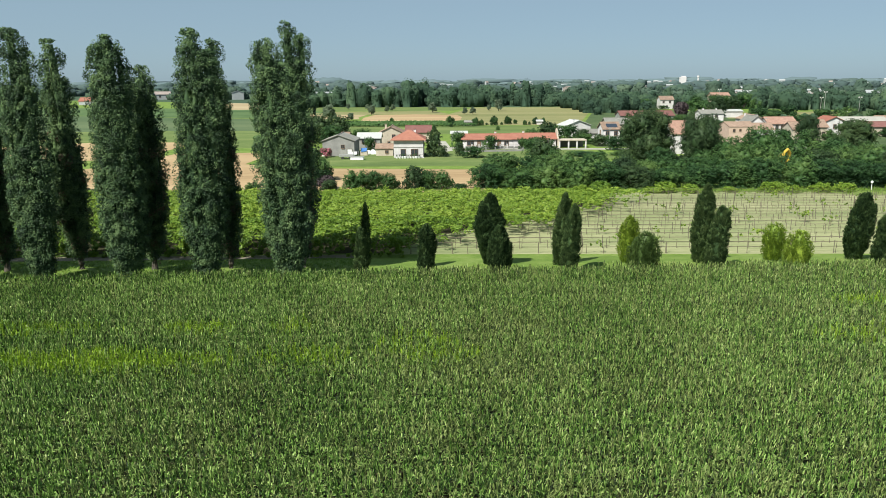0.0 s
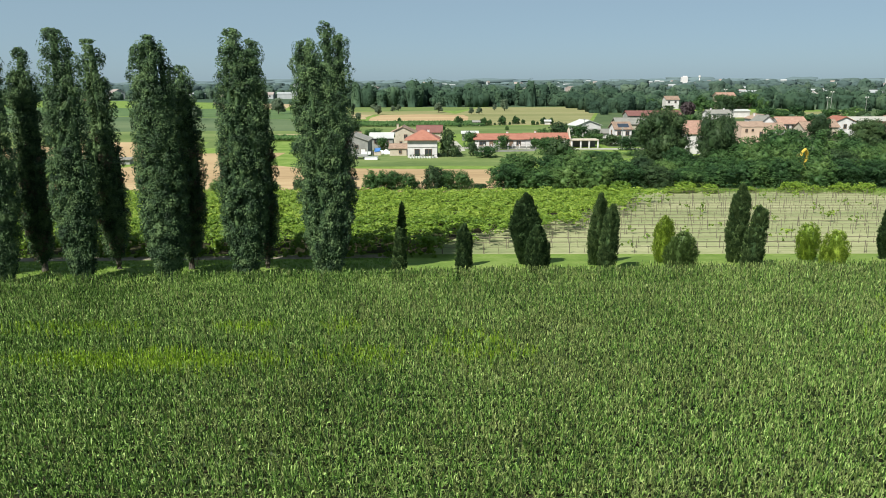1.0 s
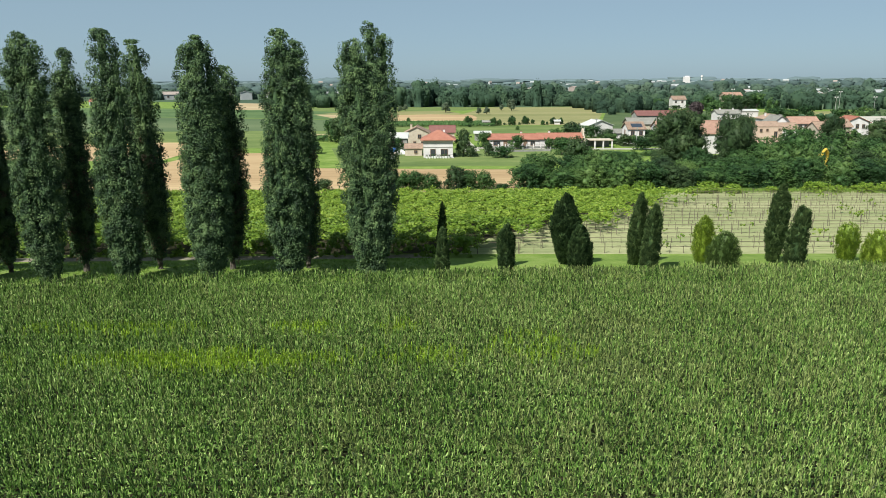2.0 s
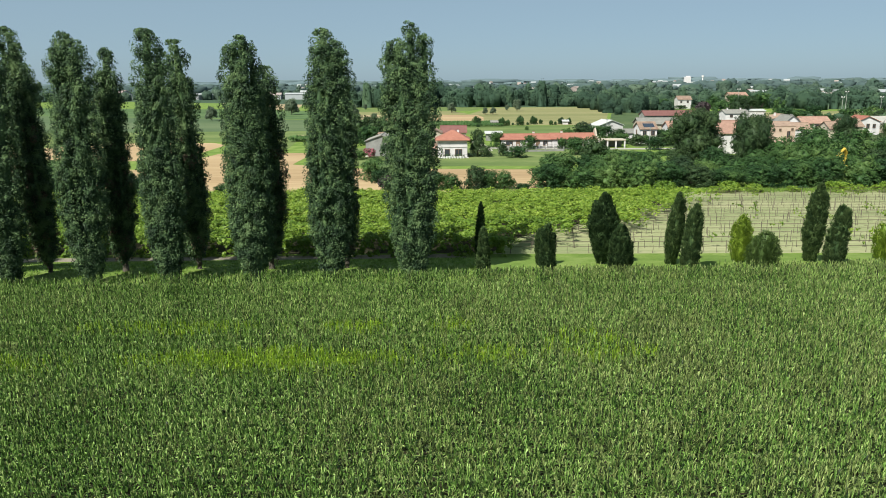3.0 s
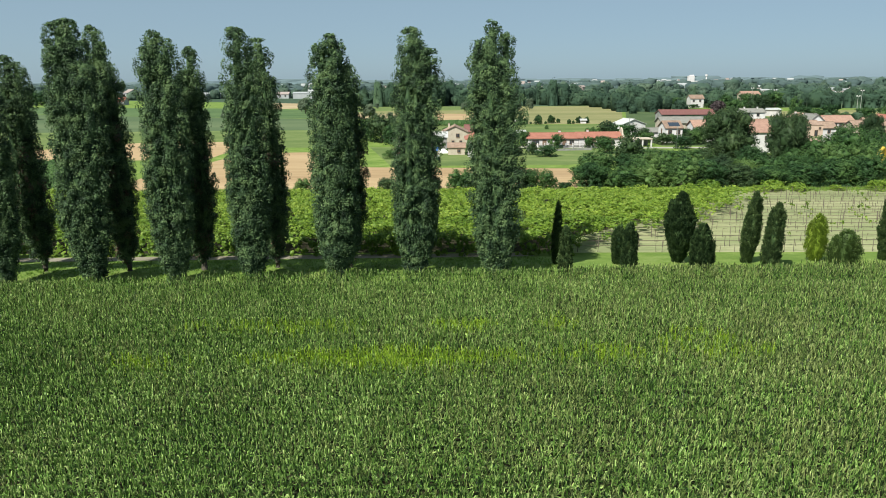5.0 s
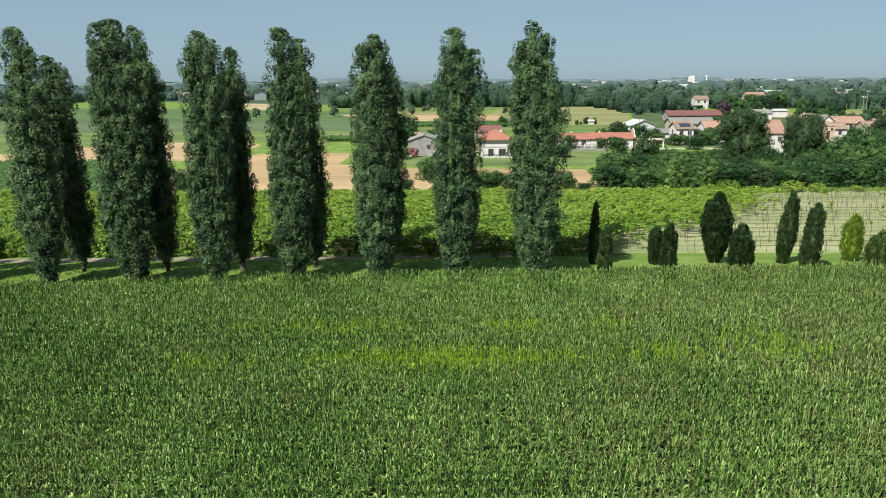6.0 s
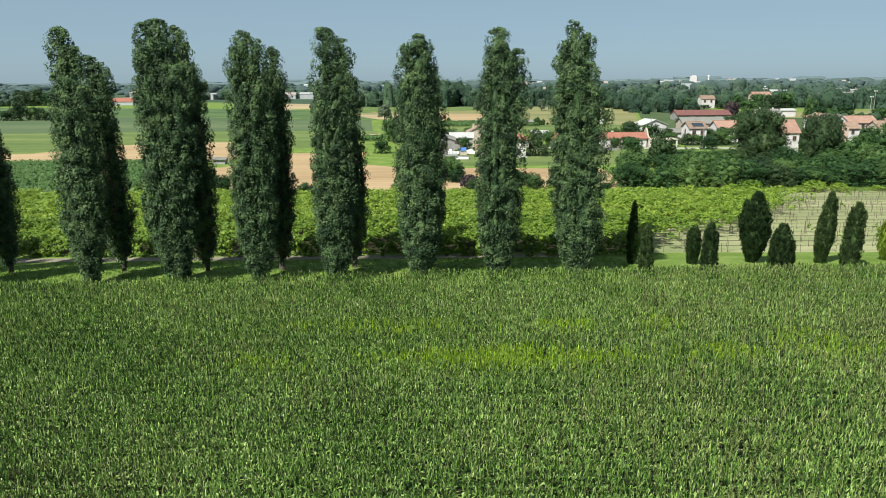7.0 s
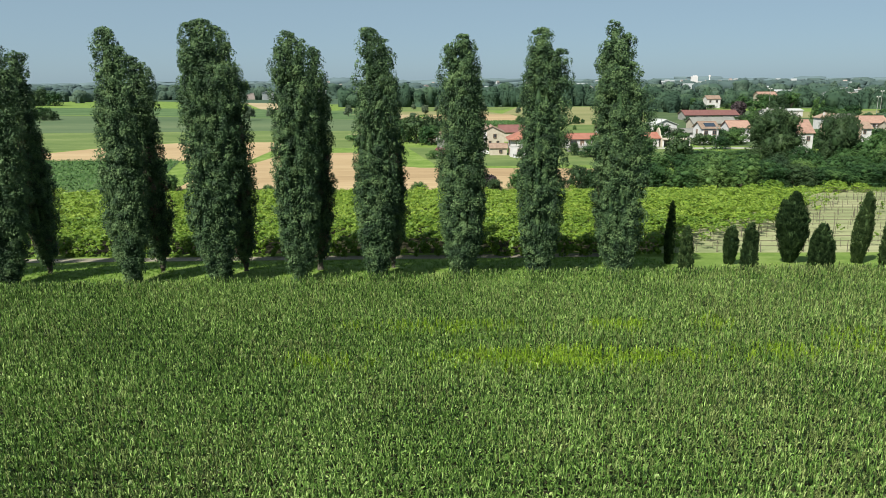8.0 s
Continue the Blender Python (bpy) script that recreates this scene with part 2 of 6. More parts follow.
M_TILE_OLD = plain_mat("weathered_clay_tiles", (0.14, 0.09, 0.068), (0.34, 0.235, 0.178), 1.1, 0.85, 0.3, 0, 0.6, 1.6)
M_TILE_ORANGE = plain_mat("orange_clay_tiles", (0.19, 0.10, 0.078), (0.36, 0.22, 0.168), 1.1, 0.8, 0.2, 0, 0.6, 1.6)
M_TILE_MAROON = plain_mat("dark_red_sheet_roof", (0.13, 0.05, 0.046), (0.20, 0.088, 0.078), 0.8, 0.75, 0.2, 0, 0.6, 1.6)
M_SHEET_OLD = plain_mat("weathered_beige_sheet_roof", (0.25, 0.235, 0.215), (0.36, 0.34, 0.31), 0.3, 0.8, 0.2, 0, 0.5, 1.0)
M_TILE_GREY = plain_mat("grey_cement_tiles", (0.14, 0.135, 0.125), (0.24, 0.23, 0.21), 0.8, 0.85, 0.3, 0, 0.6, 1.2)
M_SHEET = plain_mat("white_sheet_roof", (0.33, 0.335, 0.335), (0.46, 0.46, 0.455), 0.5, 0.6, 0.1, 0, 0.5, 1.0)
# Far roofs and walls: haze is mixed into the colour, greyed and muted.
M_TILE_FAR = plain_mat("hazy_far_tiles", (0.21, 0.17, 0.16), (0.29, 0.24, 0.225), 0.3, 0.9, 0.0)
M_WALL_FAR = plain_mat("hazy_far_plaster", (0.25, 0.26, 0.275), (0.34, 0.35, 0.365), 0.3, 0.9, 0.0)
M_GLASS = plain_mat("dark_window_glass", (0.02, 0.024, 0.03), (0.05, 0.055, 0.065), 0.5, 0.12, 0.0)
M_FRAME = plain_mat("brown_shutter", (0.12, 0.075, 0.05), (0.20, 0.13, 0.09), 2.0, 0.7, 0.1)
M_DARKMETAL = plain_mat("dark_metal", (0.05, 0.05, 0.05), (0.09, 0.09, 0.09), 2.0, 0.5, 0.1, 0.6)
M_POLE = plain_mat("grey_metal_pole", (0.22, 0.22, 0.22), (0.34, 0.34, 0.33), 2.0, 0.5, 0.1, 0.3)
M_SOLAR = plain_mat("solar_cells", (0.012, 0.016, 0.03), (0.03, 0.04, 0.06), 1.0, 0.2, 0.0)
M_BLUE = plain_mat("blue_tarpaulin", (0.03, 0.10, 0.30), (0.06, 0.17, 0.42), 1.0, 0.6, 0.2)
M_YELLOW = plain_mat("yellow_enamel", (0.46, 0.30, 0.04), (0.58, 0.40, 0.06), 1.0, 0.45, 0.1)
M_CLOTH = plain_mat("white_linen", (0.66, 0.66, 0.66), (0.80, 0.80, 0.80), 1.0, 0.9, 0.2)


# ---- mesh helpers ----
def quads_mesh(name, verts, faces, mats, index=None, smooth=0):
    """A mesh from arrays of points and four-cornered faces."""
    me = bpy.data.meshes.new(name)
    verts = np.ascontiguousarray(verts, dtype=np.float32)
    faces = np.ascontiguousarray(faces, dtype=np.int32)
    me.vertices.add(len(verts))
    me.vertices.foreach_set("co", verts.ravel())
    me.loops.add(faces.size)
    me.loops.foreach_set("vertex_index", faces.ravel())
    me.polygons.add(len(faces))
    me.polygons.foreach_set("loop_start", np.arange(0, faces.size, 4, dtype=np.int32))
    if index is not None:
        me.polygons.foreach_set("material_index", np.ascontiguousarray(index, dtype=np.int32))
    if smooth:
        flags = np.zeros(len(faces), dtype=bool)
        flags[-smooth:] = True
        me.polygons.foreach_set("use_smooth", flags)
    me.update(calc_edges=True)
    for m in mats:
        me.materials.append(m)
    return me


def unit(a):
    return a / np.maximum(np.linalg.norm(a, axis=1, keepdims=True), 1e-9)


def leaf_quads(rng, cen, nor, size, aspect=0.7, fold=0.18):
    """One folded, diamond-shaped leaf for each centre, across its normal."""
    n = len(cen)
    nor = unit(nor)
    t = unit(np.cross(nor, rng.normal(size=(n, 3))))
    b = np.cross(nor, t)
    s = np.asarray(size).reshape(-1, 1) * np.ones((n, 1))
    tip, base = cen + t * s * 0.5, cen - t * s * 0.5
    le = cen + b * s * 0.5 * aspect - nor * s * fold
    ri = cen - b * s * 0.5 * aspect - nor * s * fold
    v = np.stack([tip, le, base, ri], axis=1).reshape(-1, 3)
    return v, np.arange(4 * n).reshape(n, 4)


def spray_quads(rng, cen, along, nor, size, aspect=0.35, fold=0.12):
    """Narrow leafy sprays: quads drawn out along a given direction."""
    n = len(cen)
    t = unit(along)
    b = unit(np.cross(t, nor))
    up = np.cross(b, t)
    s = np.asarray(size).reshape(-1, 1) * np.ones((n, 1))
    tip, base = cen + t * s * 0.6, cen - t * s * 0.4
    le = cen + b * s * 0.5 * aspect - up * s * fold
    ri = cen - b * s * 0.5 * aspect - up * s * fold
    v = np.stack([tip, le, base, ri], axis=1).reshape(-1, 3)
    return v, np.arange(4 * n).reshape(n, 4)


def clump_leaves(rng, cen, out, rad, count, size, aspect=0.7, up=0.25, wild=0.55, tall=1.0):
    """count leaves round each clump centre, thickest on its outward side."""
    n = len(cen)
    c = np.repeat(cen, count, axis=0)
    o = np.repeat(unit(out), count, axis=0)
    r = np.repeat(np.asarray(rad).reshape(-1, 1) * np.ones((n, 1)), count, axis=0)
    d = unit(rng.normal(size=c.shape) + o * 0.9)
    pos = c + d * r * (0.45 + 0.6 * rng.random((len(c), 1))) * np.array([1, 1, tall])
    nor = d + o * 0.35 + rng.normal(size=c.shape) * wild
    nor[:, 2] += up
    s = size * (0.65 + 0.7 * rng.random(len(c)))
    return leaf_quads(rng, pos, nor, s, aspect)


def ball_grid(n):
    """A unit ball made of six square patches, n by n faces each."""
    where, verts, faces = {}, [], []
    for ax in range(3):
        for sg in (-1, 1):
            def at(i, j):
                q = [0.0, 0.0, 0.0]
                q[ax], q[(ax + 1) % 3], q[(ax + 2) % 3] = sg, math.tan((2 * i / n - 1) * 0.7854), sg * math.tan((2 * j / n - 1) * 0.7854)
                key = tuple(round(a, 4) for a in q)
                if key not in where:
                    where[key] = len(verts)
                    verts.append(Vector(q).normalized()[:])
                return where[key]
            for i in range(n):
                for j in range(n):
                    faces.append((at(i, j), at(i + 1, j), at(i + 1, j + 1), at(i, j + 1)))
    return np.array(verts), np.array(faces)


BALL_LOW, BALL, BALL_FINE = ball_grid(2), ball_grid(3), ball_grid(5)


def leaf_masses(rng, cen, size, ball, rough=0.10):
    """The dense inner foliage of a crown: an uneven closed mass round each centre."""
    bv, bf = ball
    m, k = len(cen), len(bv)
    ph = rng.random((m, 1)) * 6.28
    x, y, z = bv[:, 0][None], bv[:, 1][None], bv[:, 2][None]
    wob = 1 + rough * (np.sin(4.3 * x + ph) * np.sin(3.9 * y + 2 * ph) + np.sin(5.1 * z + 3 * ph) + 0.6 * rng.normal(size=(m, k)))
    v = cen[:, None, :] + bv[None] * np.asarray(size)[:, None, :] * wob[:, :, None]
    f = bf[None] + (np.arange(m) * k)[:, None, None]
    return v.reshape(-1, 3), f.reshape(-1, 4)


def part(name, bm, material, parent, label=""):
    """Links a bmesh as one mesh object under a thing or a part."""
    me = bpy.data.meshes.new(name)
    bm.normal_update()
    bm.to_mesh(me)
    bm.free()
    me.materials.append(material)
    ob = new(name, me)
    ob.parent = parent
    if label:
        tagged(ob, label)
    return ob


def mesh_part(name, me, parent, label="", kind=""):
    ob = new(name, me)
    ob.parent = parent
    return tagged(ob, label, kind=kind)


def add_box(bm, x0, y0, z0, x1, y1, z1, bevel=0.0):
    vs = [bm.verts.new((x, y, z)) for z in (z0, z1) for y in (y0, y1) for x in (x0, x1)]
    faces = [(0, 2, 3, 1), (4, 5, 7, 6), (0, 1, 5, 4), (1, 3, 7, 5), (3, 2, 6, 7), (2, 0, 4, 6)]
    fs = [bm.faces.new([vs[i] for i in f]) for f in faces]
    if bevel:
        edges = list({e for f in fs for e in f.edges})
        bmesh.ops.bevel(bm, geom=edges, offset=bevel, segments=1, affect="EDGES")
    return bm


def box_bm(*a, **k):
    return add_box(bmesh.new(), *a, **k)


def tube_bm(points, radii, sides=7):
    """A tapered tube along a run of points."""
    bm = bmesh.new()
    rings = []
    for i, p in enumerate(points):
        p = Vector(p)
        q = Vector(points[min(i + 1, len(points) - 1)]) - Vector(points[max(i - 1, 0)])
        rot = q.to_track_quat("Z", "Y")
        rings.append([bm.verts.new(p + rot @ Vector((math.cos(2 * math.pi * k / sides) * radii[i], math.sin(2 * math.pi * k / sides) * radii[i], 0))) for k in range(sides)])
    for a, b in zip(rings, rings[1:]):
        for k in range(sides):
            bm.faces.new((a[k], a[(k + 1) % sides], b[(k + 1) % sides], b[k]))
    bm.faces.new(rings[-1])
    bm.faces.new(list(reversed(rings[0])))
    return bm


def join_bm(a, b):
    me = bpy.data.meshes.new("tmp")
    b.to_mesh(me)
    b.free()
    a.from_mesh(me)
    bpy.data.meshes.remove(me)
    return a


def thing(name, label, category, group="", at=None):
    ob = new(name)
    ob.empty_display_size = 0.2
    if at is not None:
        ob.matrix_world = at
    return tagged(ob, label, category, group)


def edge_y(x):
    """The far edge of the corn."""
    return 65.5 + 0.068 * x


def bank(x, y):
    """The grassy bank between corn and lane on which the avenue stands."""
    x = min(max(x, -140.0), 140.0)
    d = y - edge_y(x)
    foot = float(np.interp(x, (-140, -60, -9, 4), (75.0, 77.5, 79.1, 80.2)))
    rise = min(max((d - 0.3) / 1.3, 0.0), 1.0)
    fall = min(max((foot - y) / (foot - edge_y(x) - 5.6), 0.0), 1.0) if foot - edge_y(x) > 6.6 else 0.0
    wave = 0.10 * math.sin(x * 0.45) + 0.07 * math.sin(x * 1.1 + y * 0.5)
    return (float(np.interp(x, (-35, 5), (1.5, 1.18))) + wave) * rise * rise * (3 - 2 * rise) * fall


def level(x, y):
    """Height of the ground: the corn and the avenue lie half a metre above the plain behind."""
    k = min(max((y - 88.0) / 40.0, 0.0), 1.0)
    return 0.5 * (1 - k * k * (3 - 2 * k)) + bank(x, y)


# ---- ground ----
def build_ground():
    ys = [-120, -60, -20, 0, 20, 40] + [52 + 0.5 * i for i in range(72)] + [88 + 4 * i for i in range(11)] + [150, 200, 300, 500, 800, 1300, 2100, 3300, 4800]
    xs = [-4500, -2500, -1200, -600, -300] + [-150 + 2.5 * i for i in range(121)] + [300, 600, 1200, 2500, 4500]
    verts = [(x, y, level(x, y)) for y in ys for x in xs]
    w = len(xs)
    faces = [(j * w + i, j * w + i + 1, (j + 1) * w + i + 1, (j + 1) * w + i) for j in range(len(ys) - 1) for i in range(w - 1)]
    me = quads_mesh("ground", np.array(verts), np.array(faces), [M_TURF], None, len(faces))
    ob = new("ground", me)
    tagged(ob, "flat green grassy plain under the fields", "ground", kind="structure")


def sheet(name, pts, mat, lift, label, category="field"):
    """A flat plot of land: the outline filled, cut along y so that it follows the ground."""
    bm = bmesh.new()
    f = bm.faces.new([bm.verts.new((x, y, 0)) for x, y in pts])
    if f.normal.z < 0:
        f.normal_flip()
    lo, hi = min(p[1] for p in pts), max(p[1] for p in pts)
    for yy in [74 + 0.5 * i for i in range(14)] * (74 < lo < 82) + [88 + 4 * i for i in range(11)]:
        if lo < yy < hi:
            bmesh.ops.bisect_plane(bm, geom=bm.verts[:] + bm.edges[:] + bm.faces[:], plane_co=(0, yy, 0), plane_no=(0, 1, 0))
    bmesh.ops.recalc_face_normals(bm, faces=bm.faces[:])
    for v in bm.verts:
        v.co.z = level(v.co.x, v.co.y) + lift
    bm.normal_update()
    if sum(fc.normal.z for fc in bm.faces) < 0:
        bmesh.ops.reverse_faces(bm, faces=bm.faces[:])
    me = bpy.data.meshes.new(name)
    bm.to_mesh(me)
    bm.free()
    me.materials.append(mat)
    return tagged(new(name, me), label, category, kind="structure")


def green_edge(y):
    """Where the leafy vines end and the bare trellis begins."""
    ys, xs = (80.0, 84.0, 87.0, 90.0, 101.0, 115.0, 120.0, 124.0), (-5.0, -1.0, 2.5, 9.0, 17.0, 26.0, 32.0, 42.0)
    return float(np.interp(y, ys, xs))


build_ground()
sheet("corn_soil", [(-120, -110), (90, -110), (90, edge_y(90)), (-120, edge_y(-120))], M_SOIL_SHADE, 0.01, "dark bare soil under the corn", "soil")
sheet("lane", [(-140, 75.0), (-60, 77.6), (-9, 79.2), (-9, 80.9), (-60, 79.4), (-140, 76.9)], M_LANE, 0.03, "pale gravel farm lane beside the poplars", "lane")
sheet("vineyard_floor", [(-6, 81.0), (105, 80.4), (105, 125.8), (71, 127.2), (66, 131.0), (30, 131.0), (12, 104), (-2, 90)], M_DRY, 0.012, "dry mown grass under the bare vine trellis", "field")
sheet("end_lawn", [(66.4, 131.0), (71.3, 127.3), (105, 125.9), (118, 126), (118, 141), (68, 141)], M_TURF, 0.016, "mown green lawn beyond the bare trellis", "lawn")
# Near-black sheet paints the canopy's shade onto the vineyard ground.
sheet("vine_shade_soil", [(-130, 81.0), (-10, 81.4), (-6, 81.6), (-2, 90), (12, 104), (30, 124), (-130, 124)], M_SOIL_SHADE, 0.014, "ground under the vine canopy painted dark as shade", "soil")
sheet("stubble_field", [(-86.3, 168.8), (-80.3, 173.1), (-77, 205.9), (-56.4, 208.1), (-49.9, 207.7), (-49.9, 178.9), (-37.3, 170), (8.1, 166), (9.0, 141.6), (7, 131.5), (-82, 131.5)], M_STUBBLE, 0.02, "harvested wheat field with orange stubble")
sheet("stubble_strip", [(-195, 200), (-148, 209.9), (-135.9, 235.3), (-116.3, 247.2), (-90.8, 245.4), (-83.7, 236.1), (-82.5, 188), (-94.5, 188.5), (-195, 189.5)], M_STUBBLE, 0.022, "strip of harvested orange stubble")
sheet("soy_field", [(-220, 187.0), (-100.5, 187.6), (-87, 134), (-220, 131.5)], M_SOY, 0.024, "dense dark green soy field")
sheet("meadow_strip", [(-330, 286), (-94.1, 301.6), (-56.4, 298.4), (-54.7, 283), (-66.6, 275.4), (-60.4, 222.6), (-79.8, 223.8), (-84.8, 248), (-118, 249), (-136.5, 237), (-150, 212), (-230, 204), (-330, 208)], M_MEADOW, 0.018, "yellow-green mown meadow strip")
sheet("stubble_patch", [(-69.7, 280.4), (-53.6, 282.2), (-51, 258.1), (-65.7, 256.6)], M_STUBBLE_PALE, 0.026, "small pale stubble plot")
sheet("crop_field", [(-620, 520), (-358.7, 491.7), (-68.8, 386.7), (-58.7, 300), (-95, 303), (-330, 287.5), (-620, 270)], M_GREYCROP, 0.03, "grey-green maize field")
sheet("crop_strip", [(-620, 640), (-454.5, 633.9), (-167.7, 549.1), (-76.5, 486), (-65.8, 388.4), (-352.6, 496), (-620, 526)], M_SOY, 0.034, "green crop strip by the far wood")
sheet("tan_strip", [(-247, 752), (-205, 772), (-168, 781), (-140, 640), (-126.2, 553.3), (-150, 526), (-172, 545), (-205, 640)], M_STUBBLE_PALE, 0.04, "pale harvested strip by far houses")
sheet("tan_field", [(-44.5, 440), (-20, 446), (4.3, 437), (7, 410), (5.1, 363), (-22, 366), (-44.6, 371), (-47, 405)], M_STUBBLE, 0.036, "pale brown harvested field")
sheet("pale_field", [(-90, 447), (-49.2, 443.4), (-50.5, 410), (-47.5, 391), (-66, 390)], M_STUBBLE_PALE, 0.037, "pale dry strip beside the harvested field")
sheet("grass_plot", [(-74, 486), (-10, 494), (-2, 455), (3, 441), (-20, 448), (-46, 443), (-92, 449.5)], M_OLIVE, 0.039, "dry olive grass plot with lone trees")
sheet("bright_field", [(-112.7, 577.2), (19, 559.4), (1.8, 498.5), (-74, 491.5), (-110, 512)], M_BRIGHT, 0.038, "bright green grass field along the wood")
sheet("olive_meadow", [(18.3, 556), (110, 556), (100.1, 520), (58, 331), (1.5, 335.2), (-12, 380), (4, 470)], M_OLIVE, 0.032, "olive and tan dry meadow")
sheet("back_garden", [(-61.1, 333), (54.5, 329), (48, 281), (-49.5, 275.8)], M_MEADOW, 0.028, "light green garden ground behind the houses")
sheet("lawn", [(-43.7, 223.1), (6.3, 219.7), (31, 217.6), (44, 205), (44, 190), (20, 180), (9.2, 173.0), (-6, 173.6), (-20, 172.6), (-33.3, 174)], M_BRIGHT, 0.027, "mown lawn in front of the farmhouses", "lawn")
sheet("village_road", [(-4, 219), (34, 213.5), (60, 212.5), (110, 214), (110, 219), (60, 217), (34, 217.8), (-4, 225)], M_YARD, 0.05, "pale village road past the houses", "road")
sheet("farm_drive", [(-4.5, 246), (-1.0, 245.6), (0.2, 230), (1.4, 212), (-1.0, 207.5), (-3.6, 209), (-3.0, 228)], M_YARD, 0.056, "pale gravel drive beside the farmhouse", "drive")
sheet("sports_ground", [(167.8, 445.1), (236.8, 461.7), (215, 375.8), (144, 381.1)], M_OLIVE, 0.03, "worn grass sports ground", "field")
sheet("village_ground", [(45, 222), (120, 216), (420, 240), (700, 480), (260, 468), (238, 463), (216, 374), (143, 380), (166, 446), (112, 556), (102, 520), (60, 331), (57, 282), (46, 281)], M_GARDEN, 0.026, "dull green gardens and verges in the village", "ground")
sheet("wooded_plain", [(-4400, 820), (-400, 822), (-120, 640), (-118, 579), (19, 562), (112, 560), (260, 470), (700, 480), (4400, 500), (4400, 4790), (-4400, 4790)], M_PLAIN, 0.045, "distant wooded plain reaching the horizon", "plain")


# ---- corn ----
def build_corn(name, seed, y, y_end, step, leaves):
    rng = np.random.default_rng(seed)
    pts = []
    while y < y_end:
        half = max((y - 27.0) * 0.60, -3.0)
        x0, x1 = -52.0 - half * 0.98, 22.5 + half
        xs = np.arange(x0, x1, step)
        xs = xs + rng.normal(0, 0.05, len(xs))
        yy = y + rng.normal(0, 0.03, len(xs))
        ok = (yy < 65.4 + 0.068 * xs + rng.normal(0, 0.12, len(xs))) & (rng.random(len(xs)) > 0.03)
        pts.append(np.stack([xs[ok], yy[ok], np.full(ok.sum(), rng.normal(0, 0.10))], axis=1))
        y += 0.78
    p = np.concatenate(pts)
    drill, p = p[:, 2], p[:, :2]                      # some drilled rows stand taller than others
    n = len(p)
    # plots where the corn is starved and yellow, or drying
    yellow = np.zeros(n)
    for cx, cy, rx, ry, k in ((-22.5, 43.1, 8.8, 1.5, 1.0), (-30, 48.9, 8, 1.3, 0.45), (-17.5, 49.4, 3.0, 1.2, 0.5), (-1.5, 46.5, 2.6, 1.8, 0.38), (-0.5, 44.2, 3.4, 1.2, 0.45),
                              (-8.0, 44.2, 5.0, 1.2, 0.38), (-10.5, 50, 1.6, 1.6, 0.4), (34.5, 55.6, 3.5, 1.6, 0.5), (29, 48, 3, 1.5, 0.3), (-37, 42.4, 3.5, 1.0, 0.35)):
        d = ((p[:, 0] - cx) / rx) ** 2 + ((p[:, 1] - cy) / ry) ** 2
        yellow = np.maximum(yellow, min(1.15 * k, 0.95) * np.clip(1.5 - d, 0, 1))
    wob = np.array([noise.noise(Vector((a * 0.11, b * 0.16, 3.0))) for a, b in p])
    wob2 = np.array([noise.noise(Vector((a * 0.35, b * 0.5, 9.0))) for a, b in p])
    yellow = np.clip(yellow * 1.15 + wob2 * 0.5 * (yellow > 0.02), 0, 1)
    rust = np.clip(0.12 + 0.55 * wob, 0, 0.45) + 0.32 * np.clip((p[:, 0] + 24.0) / 22.0, 0, 1)
    u = rng.random(n)
    kind = np.where(u < yellow, 1, np.where(rng.random(n) < rust, 2, 0))
    tall = 2.65 + drill + 0.16 * wob + rng.normal(0, 0.07, n) - 0.10 * (kind == 1)
    z0 = np.full(n, 0.5)
    az = rng.random(n) * 2 * math.pi
    vs, fs, mi = [], [], []
    base = 0

    def strip(cols, width, mat):
        nonlocal base
        rows = []
        for c, w in cols:
            rows.append(c - w)
            rows.append(c + w)
        v = np.stack(rows, axis=1)
        k = v.shape[1]
        idx = base + np.arange(len(v))[:, None] * k
        for s in range(k // 2 - 1):
            fs.append(np.concatenate([idx + 2 * s, idx + 2 * s + 1, idx + 2 * s + 3, idx + 2 * s + 2], axis=1))
            mi.append(mat)
        vs.append(v.reshape(-1, 3))
        base += len(v) * k

    up = np.array([0, 0, 1.0])
    for lf in range(leaves):
        f = lf / (leaves - 1.0)
        a = az + lf * math.pi + rng.normal(0, 0.5, n)
        d = np.stack([np.cos(a), 0.45 * np.sin(a), np.zeros(n)], axis=1)
        side = np.stack([-np.sin(a), np.cos(a), np.zeros(n)], axis=1)
        att = np.stack([p[:, 0], p[:, 1], z0 + tall * (0.71 + 0.21 * f) + rng.normal(0, 0.05, n)], axis=1)
        ln = (0.37 - 0.15 * f) * (0.65 + 0.6 * rng.random(n))
        wid = ((0.029 - 0.006 * f) * (0.8 + 0.4 * rng.random(n)))[:, None]
        twist = side + up * rng.normal(0, 0.35, n)[:, None]
        rise = ln * (0.62 + 0.25 * f + rng.normal(0, 0.12, n))
        if lf % 2:
            # single blades that bend out into the next row
            strip([(att, side * 0.022), (att + d * (ln * (0.50 - 0.15 * f))[:, None] + up * rise[:, None], twist * wid)], None, kind)
            continue
        mid = att + d * (ln * (0.28 - 0.06 * f))[:, None] + up * rise[:, None]
        droop = ln * (rng.normal(0.12, 0.22, n) + 0.16 * (1 - f))
        tip = mid + d * (ln * (0.34 - 0.10 * f))[:, None] + up * (0.26 * ln - droop)[:, None]
        strip([(att, side * 0.020), (mid, twist * wid), (tip, twist * 0.008)], None, kind)
    # broad lower blades that close the gaps between the rows
    for lf in range(3):
        a = az + lf * 2.1 + rng.normal(0, 0.4, n)
